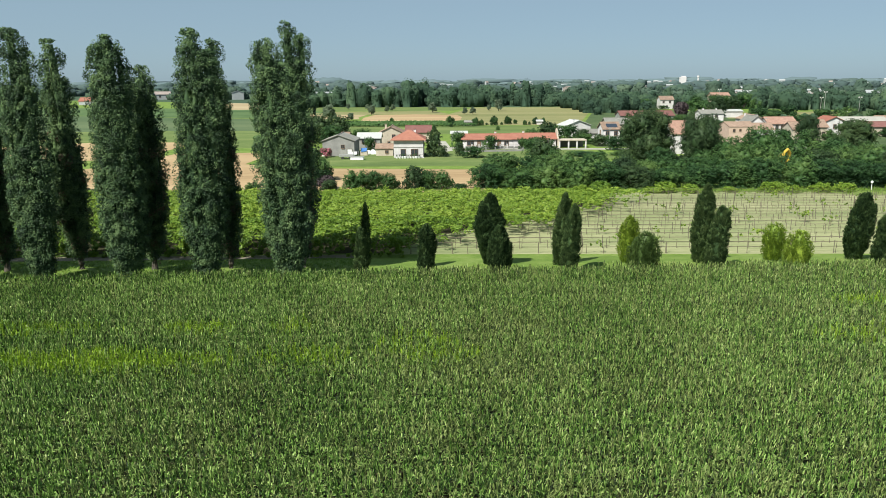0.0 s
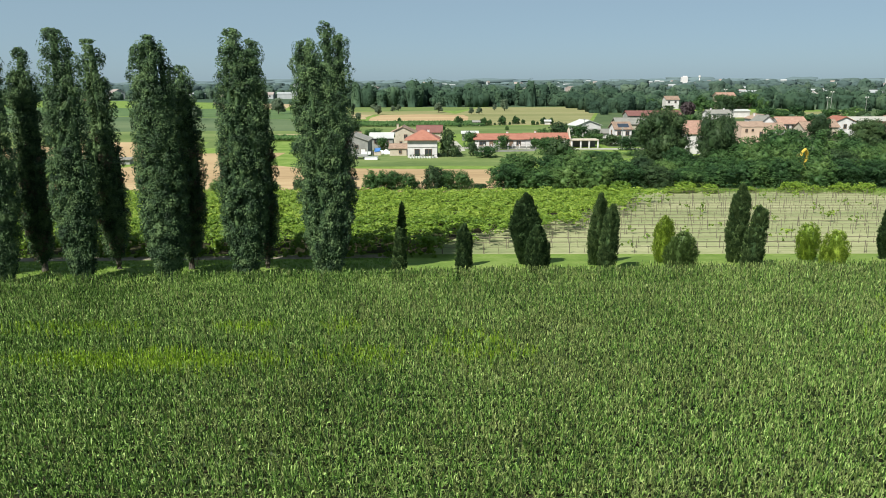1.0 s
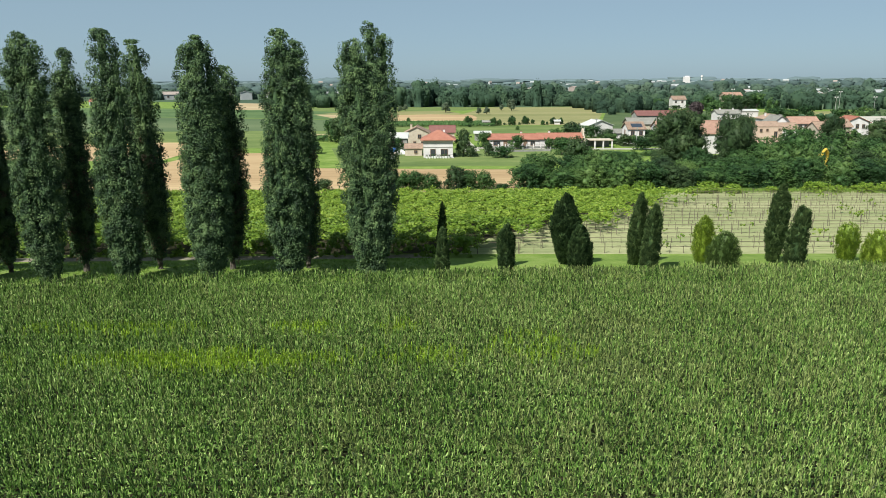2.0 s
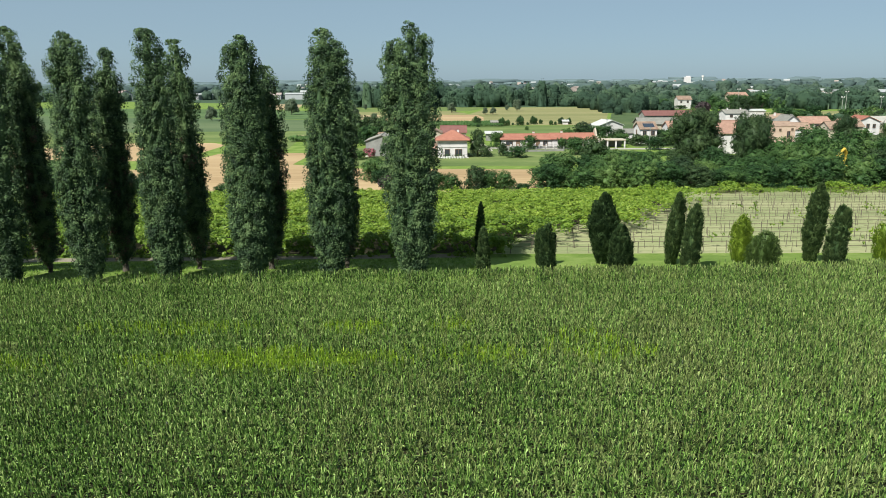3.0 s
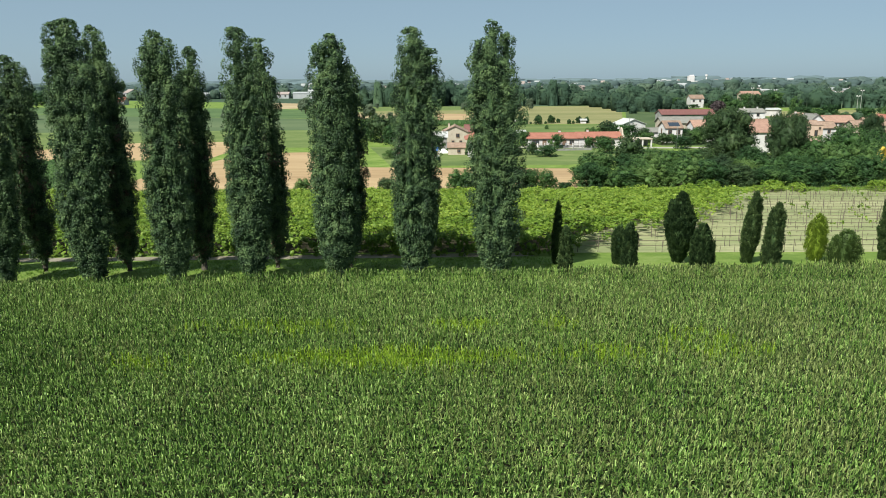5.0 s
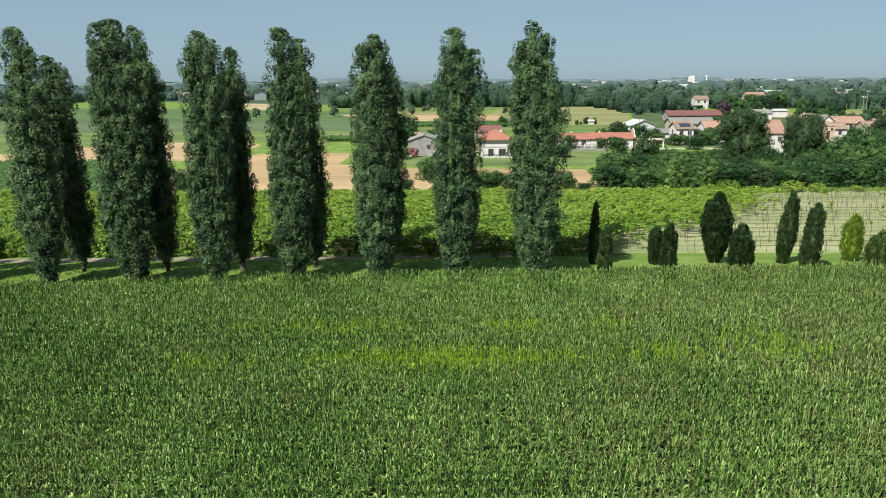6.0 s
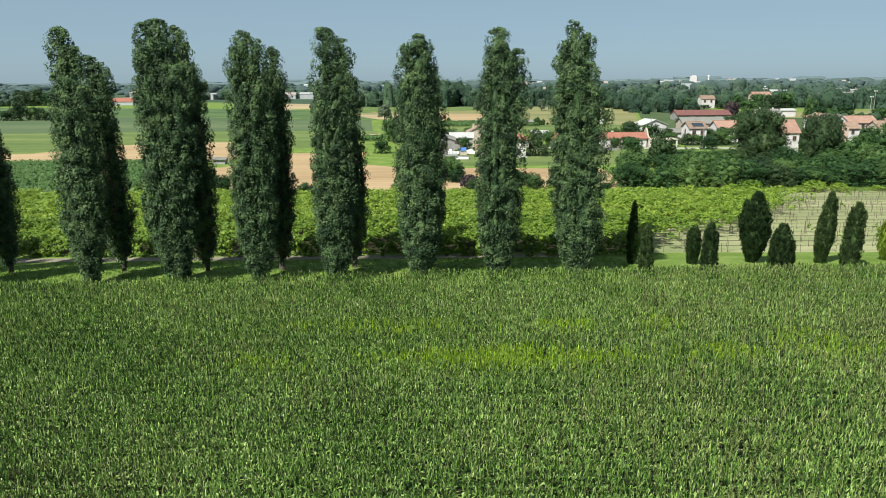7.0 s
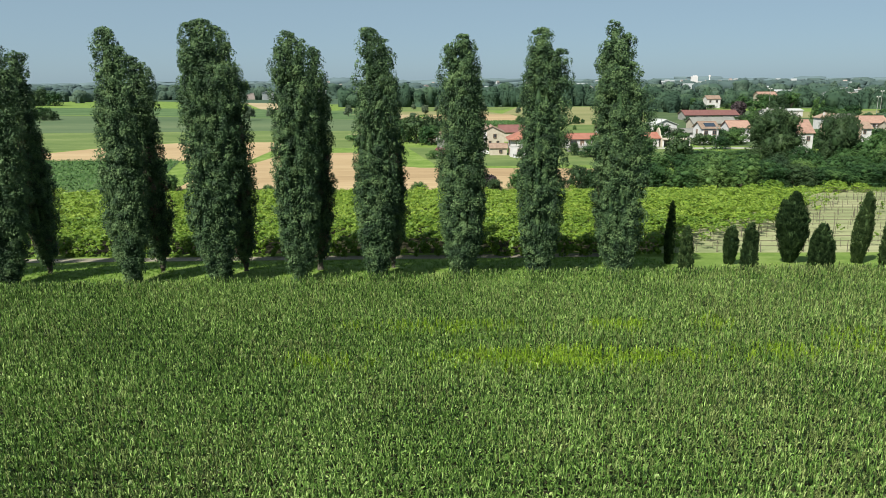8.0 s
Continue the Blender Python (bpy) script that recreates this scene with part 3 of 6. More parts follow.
        d = np.stack([np.cos(a), np.sin(a), np.zeros(n)], axis=1)
        side = np.stack([-np.sin(a), np.cos(a), np.zeros(n)], axis=1) + up * rng.normal(0, 0.3, n)[:, None]
        att = np.stack([p[:, 0], p[:, 1], z0 + tall * (0.40 + 0.07 * lf)], axis=1)
        strip([(att, side * 0.03), (att + d * np.array([0.40, 0.28, 1]) + up * rng.normal(0.10, 0.06, n)[:, None], side * 0.055)], None, kind)
    # upper stalk and tassel
    a = rng.random(n) * math.pi
    side = np.stack([np.cos(a), np.sin(a), np.zeros(n)], axis=1)
    foot = np.stack([p[:, 0], p[:, 1], z0 + tall * 0.78], axis=1)
    neck = foot + np.stack([rng.normal(0, 0.03, n), rng.normal(0, 0.03, n), tall * 0.14], axis=1)
    strip([(foot, side * 0.018), (neck, side * 0.012)], None, kind)
    top = neck + side * rng.normal(0, 0.10, n)[:, None] + up * (0.08 + 0.12 * rng.random(n))[:, None]
    strip([(neck, side * 0.010), (top, side * 0.024)], None, np.full(n, 3))
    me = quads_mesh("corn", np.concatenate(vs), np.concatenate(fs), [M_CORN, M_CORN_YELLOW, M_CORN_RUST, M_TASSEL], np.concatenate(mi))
    tagged(new(name, me), "dense field of tall green tasselled corn with yellowed patches", "corn", kind="stuff")


build_corn("corn_plants", 11, 22.0, 70.0, 0.135, 11)
build_corn("near_corn_plants", 12, -14.0, 21.9, 0.26, 5)


# ---- poplars ----
def spindle(s, low=0.45):
    """Width of a leader along its length: full almost to a rounded head."""
    body = np.where(s < 0.3, low + (1 - low) * np.sin(s / 0.3 * math.pi / 2), 1 - 0.16 * np.clip((s - 0.3) / 0.6, 0, 1))
    return body * np.sqrt(np.clip(1 - np.clip((s - 0.87) / 0.135, 0, 1) ** 2, 0, 1))


def waist(q):
    """The crown draws in towards its foot and a little towards its head."""
    return np.interp(q, (0.04, 0.09, 0.16, 0.26, 0.38, 0.55, 0.75, 0.9, 1.0), (0.34, 0.50, 0.71, 0.95, 1.08, 1.07, 1.0, 0.92, 0.82))


def poplar(seed, label, tops, width, rusty=0.0, bare=1.3, thick=2.6):
    """A columnar crown: upright leaders (offset of the head, height) among shorter ones, all thick with leaf tufts."""
    rng = np.random.default_rng(seed)
    root = thing("poplar_tree", label, "tree", "poplars along the lane")
    height = max(t for _, t in tops)
    tilt = tops[0][0] / height
    lead = []
    for k, (dx, top) in enumerate(tops):
        dy = rng.uniform(-0.10, 0.10) * width
        lead.append((dx * 0.35 - tilt * 2, dy, dx, dy * 0.6, bare, top, width * (0.39 if k == 0 else 0.32)))
    turn = rng.random() * 6.28
    for k in range(6):
        a = turn + k * 6.28 / 6 + rng.normal(0, 0.3)
        off, top = width * rng.uniform(0.22, 0.28), height * rng.uniform(0.76, 0.955)
        lead.append((off * math.cos(a), off * math.sin(a), off * 0.75 * math.cos(a) + tilt * top, off * 0.75 * math.sin(a), bare + rng.uniform(0, 1.0), top, width * rng.uniform(0.21, 0.25)))
    for k in range(8):
        a = turn + 0.4 + k * 6.28 / 8 + rng.normal(0, 0.35)
        off, top = width * rng.uniform(0.27, 0.34), height * rng.uniform(0.26, 0.62)
        lead.append((off * math.cos(a), off * math.sin(a), off * math.cos(a) + tilt * top, off * math.sin(a), bare + rng.uniform(0, 2.5), top, width * rng.uniform(0.15, 0.20)))

    def axis(q, z):
        bx, by, tx, ty, low, top, _ = q
        s = np.clip((z - low) / (top - low), 0, 1)
        w = waist(z / height)
        return (bx + (tx - bx) * s) * w + tilt * z * (1 - w), (by + (ty - by) * s) * w

    cen, out, rad, deep = [], [], [], []
    core_v, core_f, base = [], [], 0
    for i, q in enumerate(lead):
        low, top, r0 = q[4:]
        n = int((top - low) * r0 * 4.6 * thick)
        s = rng.random(n)
        a = rng.random(n) * 2 * math.pi
        z = low + (top - low) * s
        rr = r0 * spindle(s) * waist(z / height)
        at = rr * rng.uniform(0.50, 1.10, n)
        ax, ay = axis(q, z)
        px, py = ax + at * np.cos(a), ay + at * np.sin(a)
        keep = rng.random(n) < np.where(np.sin(a) > 0.3, 0.35, 1.0)
        for j, p in enumerate(lead):
            if j != i:
                sj = (z - p[4]) / (p[5] - p[4])
                jx, jy = axis(p, z)
                keep &= ~((sj > 0) & (sj < 0.97) & (np.hypot(px - jx, py - jy) < 0.60 * p[6] * spindle(np.clip(sj, 0, 1)) * waist(z / height)))
        cen.append(np.stack([px, py, z], axis=1)[keep])
        out.append(np.stack([np.cos(a), np.sin(a), np.full(n, 0.30)], axis=1)[keep])
        flat = rng.uniform(0.24, 0.58, n)
        rise = np.minimum(flat * rng.uniform(1.0, 1.8, n), np.maximum((top - z) * 0.8, 0.2))
        rad.append(np.stack([flat, flat, rise], axis=1)[keep])
        # loose leaves deeper in the crown
        n = int((top - low) * r0 * 34)
        a, z = rng.random(n) * 6.283, low + (top - low) * rng.random(n)
        at = r0 * spindle((z - low) / (top - low)) * waist(z / height) * rng.uniform(0.35, 0.72, n)
        ax, ay = axis(q, z)
        deep.append(np.stack([ax + at * np.cos(a), ay + at * np.sin(a), z], axis=1))
        # the dense inside of this leader
        rows, sides = 18, 8
        zz = np.repeat(low + (top - low) * np.linspace(0.02, 0.975, rows), sides)
        aa = np.tile(np.arange(sides) * 6.283 / sides, rows)
        kr = 0.34 * r0 * spindle((zz - low) / (top - low)) * waist(zz / height) * (1 + 0.07 * rng.normal(size=len(zz)))
        ax, ay = axis(q, zz)
        core_v.append(np.stack([ax + kr * np.cos(aa), ay + kr * np.sin(aa), zz], axis=1))
        g = np.arange((rows - 1) * sides)
        nx = (g // sides) * sides + (g + 1) % sides
        core_f.append(base + np.stack([g, nx, nx + sides, g + sides], axis=1))
        base += rows * sides
    cen, out, rad = np.concatenate(cen), np.concatenate(out), np.concatenate(rad)
    # each tuft is a small upright flame of leaves that hang every way
    per = 56
    c, o, e = np.repeat(cen, per, axis=0), np.repeat(unit(out), per, axis=0), np.repeat(rad, per, axis=0)
    d = unit(rng.normal(size=c.shape) + o * 0.6)
    pos = c + d * e * (0.62 + 0.45 * rng.random((len(c), 1)))
    nor = d + 0.2 * o + rng.normal(size=c.shape) * 0.45 + np.array([0, 0, 0.25])
    v, f = leaf_quads(rng, pos, nor, 0.150 * (0.65 + 0.7 * rng.random(len(c))), 0.80)
    idx = np.zeros(len(f), int)
    if rusty:
        idx = (np.repeat(rng.random(len(cen)) < rusty, per) & (v[::4, 2] < height * 0.62)).astype(int)
    deep = np.concatenate(deep)
    dv, df = leaf_quads(rng, deep, rng.normal(size=deep.shape), rng.uniform(0.16, 0.28, len(deep)), 0.85)
    core_v, core_f = np.concatenate(core_v), np.concatenate(core_f)
    f = np.concatenate([f, df + len(v), core_f + len(v) + len(dv)])
    v = np.concatenate([v, dv, core_v])
    mesh_part("crown", quads_mesh("poplar_crown", v, f, [M_POPLAR, M_POPLAR_RED], np.concatenate([idx, np.zeros(len(f) - len(idx), int)]), len(core_f)), root)
    part("trunk", tube_bm([(0, 0, -0.15), (0.02, 0.01, 0.5), (tilt * 5, 0, 5), (tilt * 12, 0, 12), (tilt * height, 0, height * 0.9)], [0.36, 0.27, 0.22, 0.15, 0.03]), M_BARK, root)
    for q in lead[1:9]:
        z1 = max(q[4] - 0.6, 0.7)
        pts = [(tilt * z1, 0, z1)]
        for k in (0.25, 0.6, 0.9):
            z = z1 + (q[5] - z1) * k
            ax, ay = axis(q, z)
            pts.append((float(ax), float(ay), z))
        part("limb", tube_bm(pts, [0.12, 0.10, 0.06, 0.02], 5), M_BARK, root)
    return root


POP = "tall columnar dark green Lombardy poplar beside the lane"
POP_R = "columnar dark poplar with rusty lower leaves behind the lane verge"
# Poplars left of x = -72 stay out of view, added to shade the lane.
# foot along the row, then heads of the main leaders (offset from the foot, height), and the width of the crown
front = [(-14.1, ((-1.25, 23.0), (0.3, 21.0), (1.1, 18.5)), 4.3), (-21.6, ((-0.1, 23.8), (1.5, 22.0)), 3.9), (-28.7, ((0.2, 23.3), (-0.8, 22.7)), 4.2), (-36.4, ((-0.2, 23.9), (0.9, 22.2)), 3.6),
         (-43.4, ((-0.1, 23.6), (0.95, 22.9), (-0.8, 22.4)), 3.8), (-50.7, ((-0.7, 24.5), (0.2, 24.6), (1.4, 21.0)), 4.4), (-58.3, ((-0.5, 24.1), (0.5, 22.6)), 3.8), (-69.4, ((0.9, 23.4), (-0.3, 22.6), (1.9, 20.6)), 4.4), (-77.5, ((0.0, 23.6),), 4.2), (-85.0, ((0.0, 23.8),), 4.2)]
rear = [(-13.9, ((-0.5, 24.7), (0.9, 23.6)), 3.8), (-21.0, ((-0.4, 23.3),), 3.4), (-28.4, ((0.5, 20.8),), 3.8), (-35.4, ((-0.5, 23.3),), 3.5), (-42.5, ((0.2, 22.5),), 3.4), (-49.7, ((-1.1, 24.4), (0.2, 21.0)), 3.6), (-57.7, ((-1.2, 21.8), (-0.1, 21.2)), 3.5),
        (-68.4, ((-0.6, 22.4),), 3.6), (-77.0, ((0.0, 23.0),), 3.6), (-84.5, ((0.0, 23.2),), 3.6)]
for i, (x, tops, w) in enumerate(front):
    y = 66.0 + 0.06 * x
    g = level(x, y)
    t = poplar(100 + i, POP, [(a, b + 0.5 - g) for a, b in tops], w, 0.0, 0.35, 2.6 if x > -72 else 0.7)
    t.matrix_world = pose(x, y, g)
for i, (x, tops, w) in enumerate(rear):
    y = 70.8 + 0.06 * x
    g = level(x, y)
    t = poplar(200 + i, POP_R, [(a, b + 0.5 - g) for a, b in tops], w * 0.96, 0.12, 1.0, 2.2 if x > -72 else 0.7)
    t.matrix_world = pose(x, y, g)


# ---- columnar conifers ----
def conifer(seed, label, name, height, width, mat, lean=0.0, head=0.3, foot=0.5, spires=3, peak=0.42, spray=0.34):
    """Upright feathered spires that share one foot; head: how full the top stays, spires: side tips beside the main one."""
    rng = np.random.default_rng(seed)
    root = thing(name, label, "shrub" if height < 6 else "tree", "clipped conifers along the lawn")
    lead = [(0.0, 0.0, height, width * 0.38)]
    turn = rng.random() * 6.28
    for k in range(spires):
        a = turn + k * 6.28 / max(spires, 1) + rng.normal(0, 0.4)
        off = width * rng.uniform(0.17, 0.27)
        lead.append((off * math.cos(a), off * math.sin(a), height * rng.uniform(0.70, 0.96), width * rng.uniform(0.22, 0.30)))

    def girth(s):
        return np.interp(s, (0, 0.05, 0.16, peak, 0.5 * peak + 0.42, 0.86, 0.95, 1.0), (foot * 0.8, foot, 0.36 + 0.64 * foot, 1.0, 0.72 + 0.26 * head, 0.40 + 0.48 * head, 0.20 + 0.48 * head, 0.05 + 0.15 * head))

    cs, os_, ls, core_v, core_f, base = [], [], [], [], [], 0
    for i, (ox, oy, top, r0) in enumerate(lead):
        n = int(top * r0 * 6.28 * 15)
        s, a = rng.random(n), rng.random(n) * 6.283
        knob = np.array([noise.noise(Vector((math.cos(u) * 1.4 + seed, math.sin(u) * 1.4 + 5 * i, q * top * 1.1))) for u, q in zip(a, s)])
        r = r0 * girth(s) * (0.96 + 0.40 * knob + 0.07 * rng.normal(size=n))
        z = 0.12 + (top - 0.3) * s
        x, y = ox * (0.3 + 0.8 * s) + r * np.cos(a), oy * (0.3 + 0.8 * s) + r * np.sin(a)
        keep = np.ones(n, bool)
        for j, (qx, qy, qt, qr) in enumerate(lead):
            if j != i:
                sj = np.clip(z / qt, 0, 1)
                keep &= (np.hypot(x - qx * (0.3 + 0.8 * sj), y - qy * (0.3 + 0.8 * sj)) > 0.72 * qr * girth(sj)) | (z > qt)
        cs.append(np.stack([x + lean * z, y, z], axis=1)[keep])
        os_.append(np.stack([np.cos(a), np.sin(a), np.full(n, 0.35)], axis=1)[keep])
        ls.append(s[keep])
        rows, sides = 12, 9
        q = np.repeat(np.linspace(0.0, 0.97, rows), sides)
        aa = np.tile(np.arange(sides) * 6.283 / sides, rows)
        kr = 0.66 * r0 * girth(q) * (1 + 0.08 * rng.normal(size=len(q)))
        zz = 0.12 + (top - 0.3) * q
        core_v.append(np.stack([ox * (0.3 + 0.8 * q) + kr * np.cos(aa) + lean * zz, oy * (0.3 + 0.8 * q) + kr * np.sin(aa), zz], axis=1))
        g = np.arange((rows - 1) * sides)
        nx = (g // sides) * sides + (g + 1) % sides
        core_f.append(base + np.stack([g, nx, nx + sides, g + sides], axis=1))
        base += rows * sides
    c, o, s = np.concatenate(cs), np.concatenate(os_), np.concatenate(ls)
    # each tuft is a small fan of feathered tips that point up and out
    per = 9
    n = len(c) * per
    cc, oo = np.repeat(c, per, axis=0), np.repeat(unit(o), per, axis=0)
    d = unit(rng.normal(size=(n, 3)) + oo * 0.8)
    pos = cc + d * np.repeat(rng.uniform(0.10, 0.22, (len(c), 1)), per, axis=0) * np.array([1, 1, 1.3])
    lie = oo * 0.45 + d * 0.45 + np.array([0.05, 0, 0.85])
    v, f = spray_quads(rng, pos, lie, d + oo * 0.5 + rng.normal(0, 0.15, (n, 3)), spray * rng.uniform(0.5, 1.1, n), 0.45)
    core_v, core_f = np.concatenate(core_v), np.concatenate(core_f)
    f, v = np.concatenate([f, core_f + len(v)]), np.concatenate([v, core_v])
    mesh_part("crown", quads_mesh("conifer_crown", v, f, [mat], None, len(core_f)), root)
    part("trunk", tube_bm([(0, 0, -0.1), (lean * height * 0.5, 0, height * 0.5), (lean * height, 0, height * 0.93)], [0.13, 0.08, 0.02], 6), M_BARK, root)
    return root


DARK = "dark green slender Italian cypress at the lawn edge"
BROAD = "broad dark green cypress beside the lawn"
GOLDEN = "golden yellow-green clipped conifer beside the corn"
# x, row (1: the one farther from the corn), height, width, needles, lean, head, foot, spires, peak, label
plan = [(-7.75, 1, 7.7, 1.05, M_CYPRESS, 0.01, 0.05, 0.75, 1, 0.35, DARK), (-7.65, 0, 6.2, 1.35, M_CYPRESS, 0, 0.15, 0.75, 4, 0.40, DARK), (-1.55, 1, 5.1, 1.55, M_CYPRESS, 0.03, 0.5, 0.6, 4, 0.55, DARK), (-1.65, 0, 6.5, 1.65, M_CYPRESS, 0.01, 0.2, 0.7, 4, 0.40, DARK),
        (4.6, 1, 8.5, 3.4, M_CYPRESS, 0.02, 0.12, 0.20, 6, 0.62, BROAD), (5.35, 0, 6.2, 2.5, M_CYPRESS, 0, 0.35, 0.55, 7, 0.48, BROAD),
        (11.6, 1, 8.4, 2.0, M_CYPRESS, 0.08, 0.15, 0.50, 3, 0.42, DARK), (11.75, 0, 8.1, 1.9, M_CYPRESS, 0.08, 0.2, 0.55, 3, 0.46, DARK),
        (18.75, 1, 6.1, 2.3, M_GOLD, 0.01, 0.15, 0.62, 3, 0.36, "tapered golden yellow-green conifer beside the corn"), (19.2, 0, 5.4, 3.2, M_YEW, 0, 0.75, 0.8, 4, 0.40, "round light green clipped conifer beside the corn"),
        (26.0, 1, 9.2, 2.25, M_CYPRESS, 0.06, 0.2, 0.50, 3, 0.40, DARK), (25.85, 0, 7.8, 2.05, M_CYPRESS, 0.07, 0.35, 0.60, 3, 0.42, DARK),
        (33.7, 1, 5.2, 2.3, M_GOLD, 0, 0.95, 0.75, 3, 0.45, GOLDEN), (34.1, 0, 5.3, 2.6, M_GOLD, 0, 0.9, 0.85, 3, 0.42, GOLDEN),
        (42.2, 1, 8.2, 2.9, M_CYPRESS, 0.09, 0.35, 0.55, 3, 0.40, DARK), (42.5, 0, 7.2, 2.4, M_CYPRESS, 0.05, 0.3, 0.55, 3, 0.42, DARK)]
for i, (x, back, h, w, mat, ln, hd, ft, sp, pk, lab) in enumerate(plan):
    y = (71.2 + 0.05 * x) if back else (66.3 + 0.06 * x)
    g = level(x, y)
    t = conifer(300 + i, lab, "cypress_tree" if mat is M_CYPRESS else "clipped_conifer", h + 0.5 - g, w * 1.06, mat, ln, hd, ft, sp, pk, 0.30 if mat is M_CYPRESS else 0.22)
    t.matrix_world = pose(x, y, g - 0.02)


# ---- vineyard ----
def build_vines():
    rng = np.random.default_rng(5)
    post_bm = box_bm(-0.032, -0.032, -0.3, 0.032, 0.032, 1.45, bevel=0.01)
    post_me = bpy.data.meshes.new("post")
    post_bm.to_mesh(post_me)
    post_bm.free()
    post_me.materials.append(M_POST)
    for k in range(18):
        y = 81.2 + 2.65 * k
        xb = green_edge(y)
        leafy = y < 119.5
        row = thing("vine_row", "leafy green vine row with a bare trellis end" if leafy else "bare vine trellis with posts and wires", "vine row", "rows of the vineyard", pose(0, y, 0))
        g = level(0, y)
        # bare trellis to the right
        x1 = 98.0
        px = xb - 8 + rng.random() * 4
        while px < x1:
            ob = new("post", post_me)
            ob.parent = row
            ob.matrix_basis = pose(px, rng.normal(0, 0.06), g, rng.normal(0, 1), rng.normal(0, 1.2), rng.random() * 90) @ Matrix.Diagonal((1, 1, rng.uniform(0.85, 1.1), 1))
            px += rng.uniform(4.4, 5.2)
        for z in (0.75, 1.3):
            part("wire", box_bm(xb - 8, -0.012, g + z, x1, 0.012, g + z + (0.04 if z < 1 else 0.02)), M_WIRE, row)
        # canes and stems tied along the lower wire
        bm = bmesh.new()
        cx = xb
        while cx < x1:
            h = rng.uniform(0.8, 1.3)
            d = rng.normal(0, 0.03)
            bm = join_bm(bm, tube_bm([(cx, 0, g - 0.05), (cx + d, 0.03, g + 0.5 * h), (cx + 1.5 * d, 0, g + h), (cx + 1.5 * d + rng.uniform(-0.7, 0.7), rng.normal(0, 0.05), g + h + rng.uniform(-0.05, 0.08))], [0.035, 0.03, 0.024, 0.012], 4))
            cx += rng.uniform(1.6, 3.4)
        tagged(part("cane", bm, M_WIRE, row), "dark bare vine stems and canes", kind="stuff")
        m = rng.integers(4, 9)
        sx = rng.uniform(xb + 2, x1, m)
        cen = np.repeat(np.stack([sx, np.zeros(m), g + rng.uniform(0.7, 1.7, m)], axis=1), 5, axis=0) + rng.normal(0, (0.5, 0.12, 0.22), (m * 5, 3))
        v, f = clump_leaves(rng, cen, rng.normal(size=cen.shape), rng.uniform(0.12, 0.3, m * 5), 9, 0.22, 0.85, 0.3, 0.6)
        mesh_part("shoot_growth", quads_mesh("vine_shoots", v, f, [M_VINE]), row, "sparse yellow-green young vine shoots", "stuff")
        if not leafy:
            continue
        # foliage: a roof of shoots that hangs over the wires
        x0 = -125.0
        n = int((xb - x0) / 0.16)
        cx = x0 + (xb - x0) * rng.random(n)
        cx = cx + np.where(cx > xb - 6, rng.normal(0, 2.2, n), 0)
        hump = np.array([noise.noise(Vector((a * 0.30, y * 0.6, 1.0))) for a in cx])
        fine = np.array([noise.noise(Vector((a * 1.1, y * 0.9, 5.0))) for a in cx])
        off = rng.uniform(-1.25, 1.25, n)
        cz = g + 1.80 + 0.30 * hump + 0.62 * fine + 0.34 * np.cos(off * 1.8) + rng.normal(0, 0.12, n)
        cen = np.stack([cx, off, cz], axis=1)
        # arching shoots: low mounds of leaves, drawn out along the row
        m = n * 24
        d = unit(rng.normal(size=(m, 3)) + np.array([0, -0.2, 0.55]))
        big = np.repeat(rng.uniform(0.55, 1.25, (n, 1)), 24, axis=0)
        pos = np.repeat(cen, 24, axis=0) + d * big * np.array([0.58, 0.30, 0.34])
        lie = np.stack([np.repeat(rng.choice((-1.0, 1.0), n), 24) + rng.normal(0, 0.8, m), rng.normal(0, 0.9, m), rng.normal(0.15, 0.5, m)], axis=1)
        v, f = spray_quads(rng, pos, lie, d + rng.normal(0, 0.30, (m, 3)) + np.array([0, -0.1, 0.25]), rng.uniform(0.22, 0.48, m), 0.48)
        if k == 0:
            m = int((xb - x0) / 0.13)
            cx = x0 + (xb - x0) * rng.random(m)
            cen = np.stack([cx, rng.normal(-1.35, 0.12, m), g + 2.1 - 1.95 * rng.random(m)], axis=1)
            v2, f2 = clump_leaves(rng, cen, np.tile([0.0, -1.0, 0.3], (m, 1)), rng.uniform(0.2, 0.45, m), 14, 0.36, 0.85, 0.2, 0.6)
            f = np.concatenate([f, f2 + len(v)])
            v = np.concatenate([v, v2])
        mesh_part("foliage", quads_mesh("vine_foliage", v, f, [M_VINE]), row, "bright yellow-green vine leaves", "stuff")


build_vines()


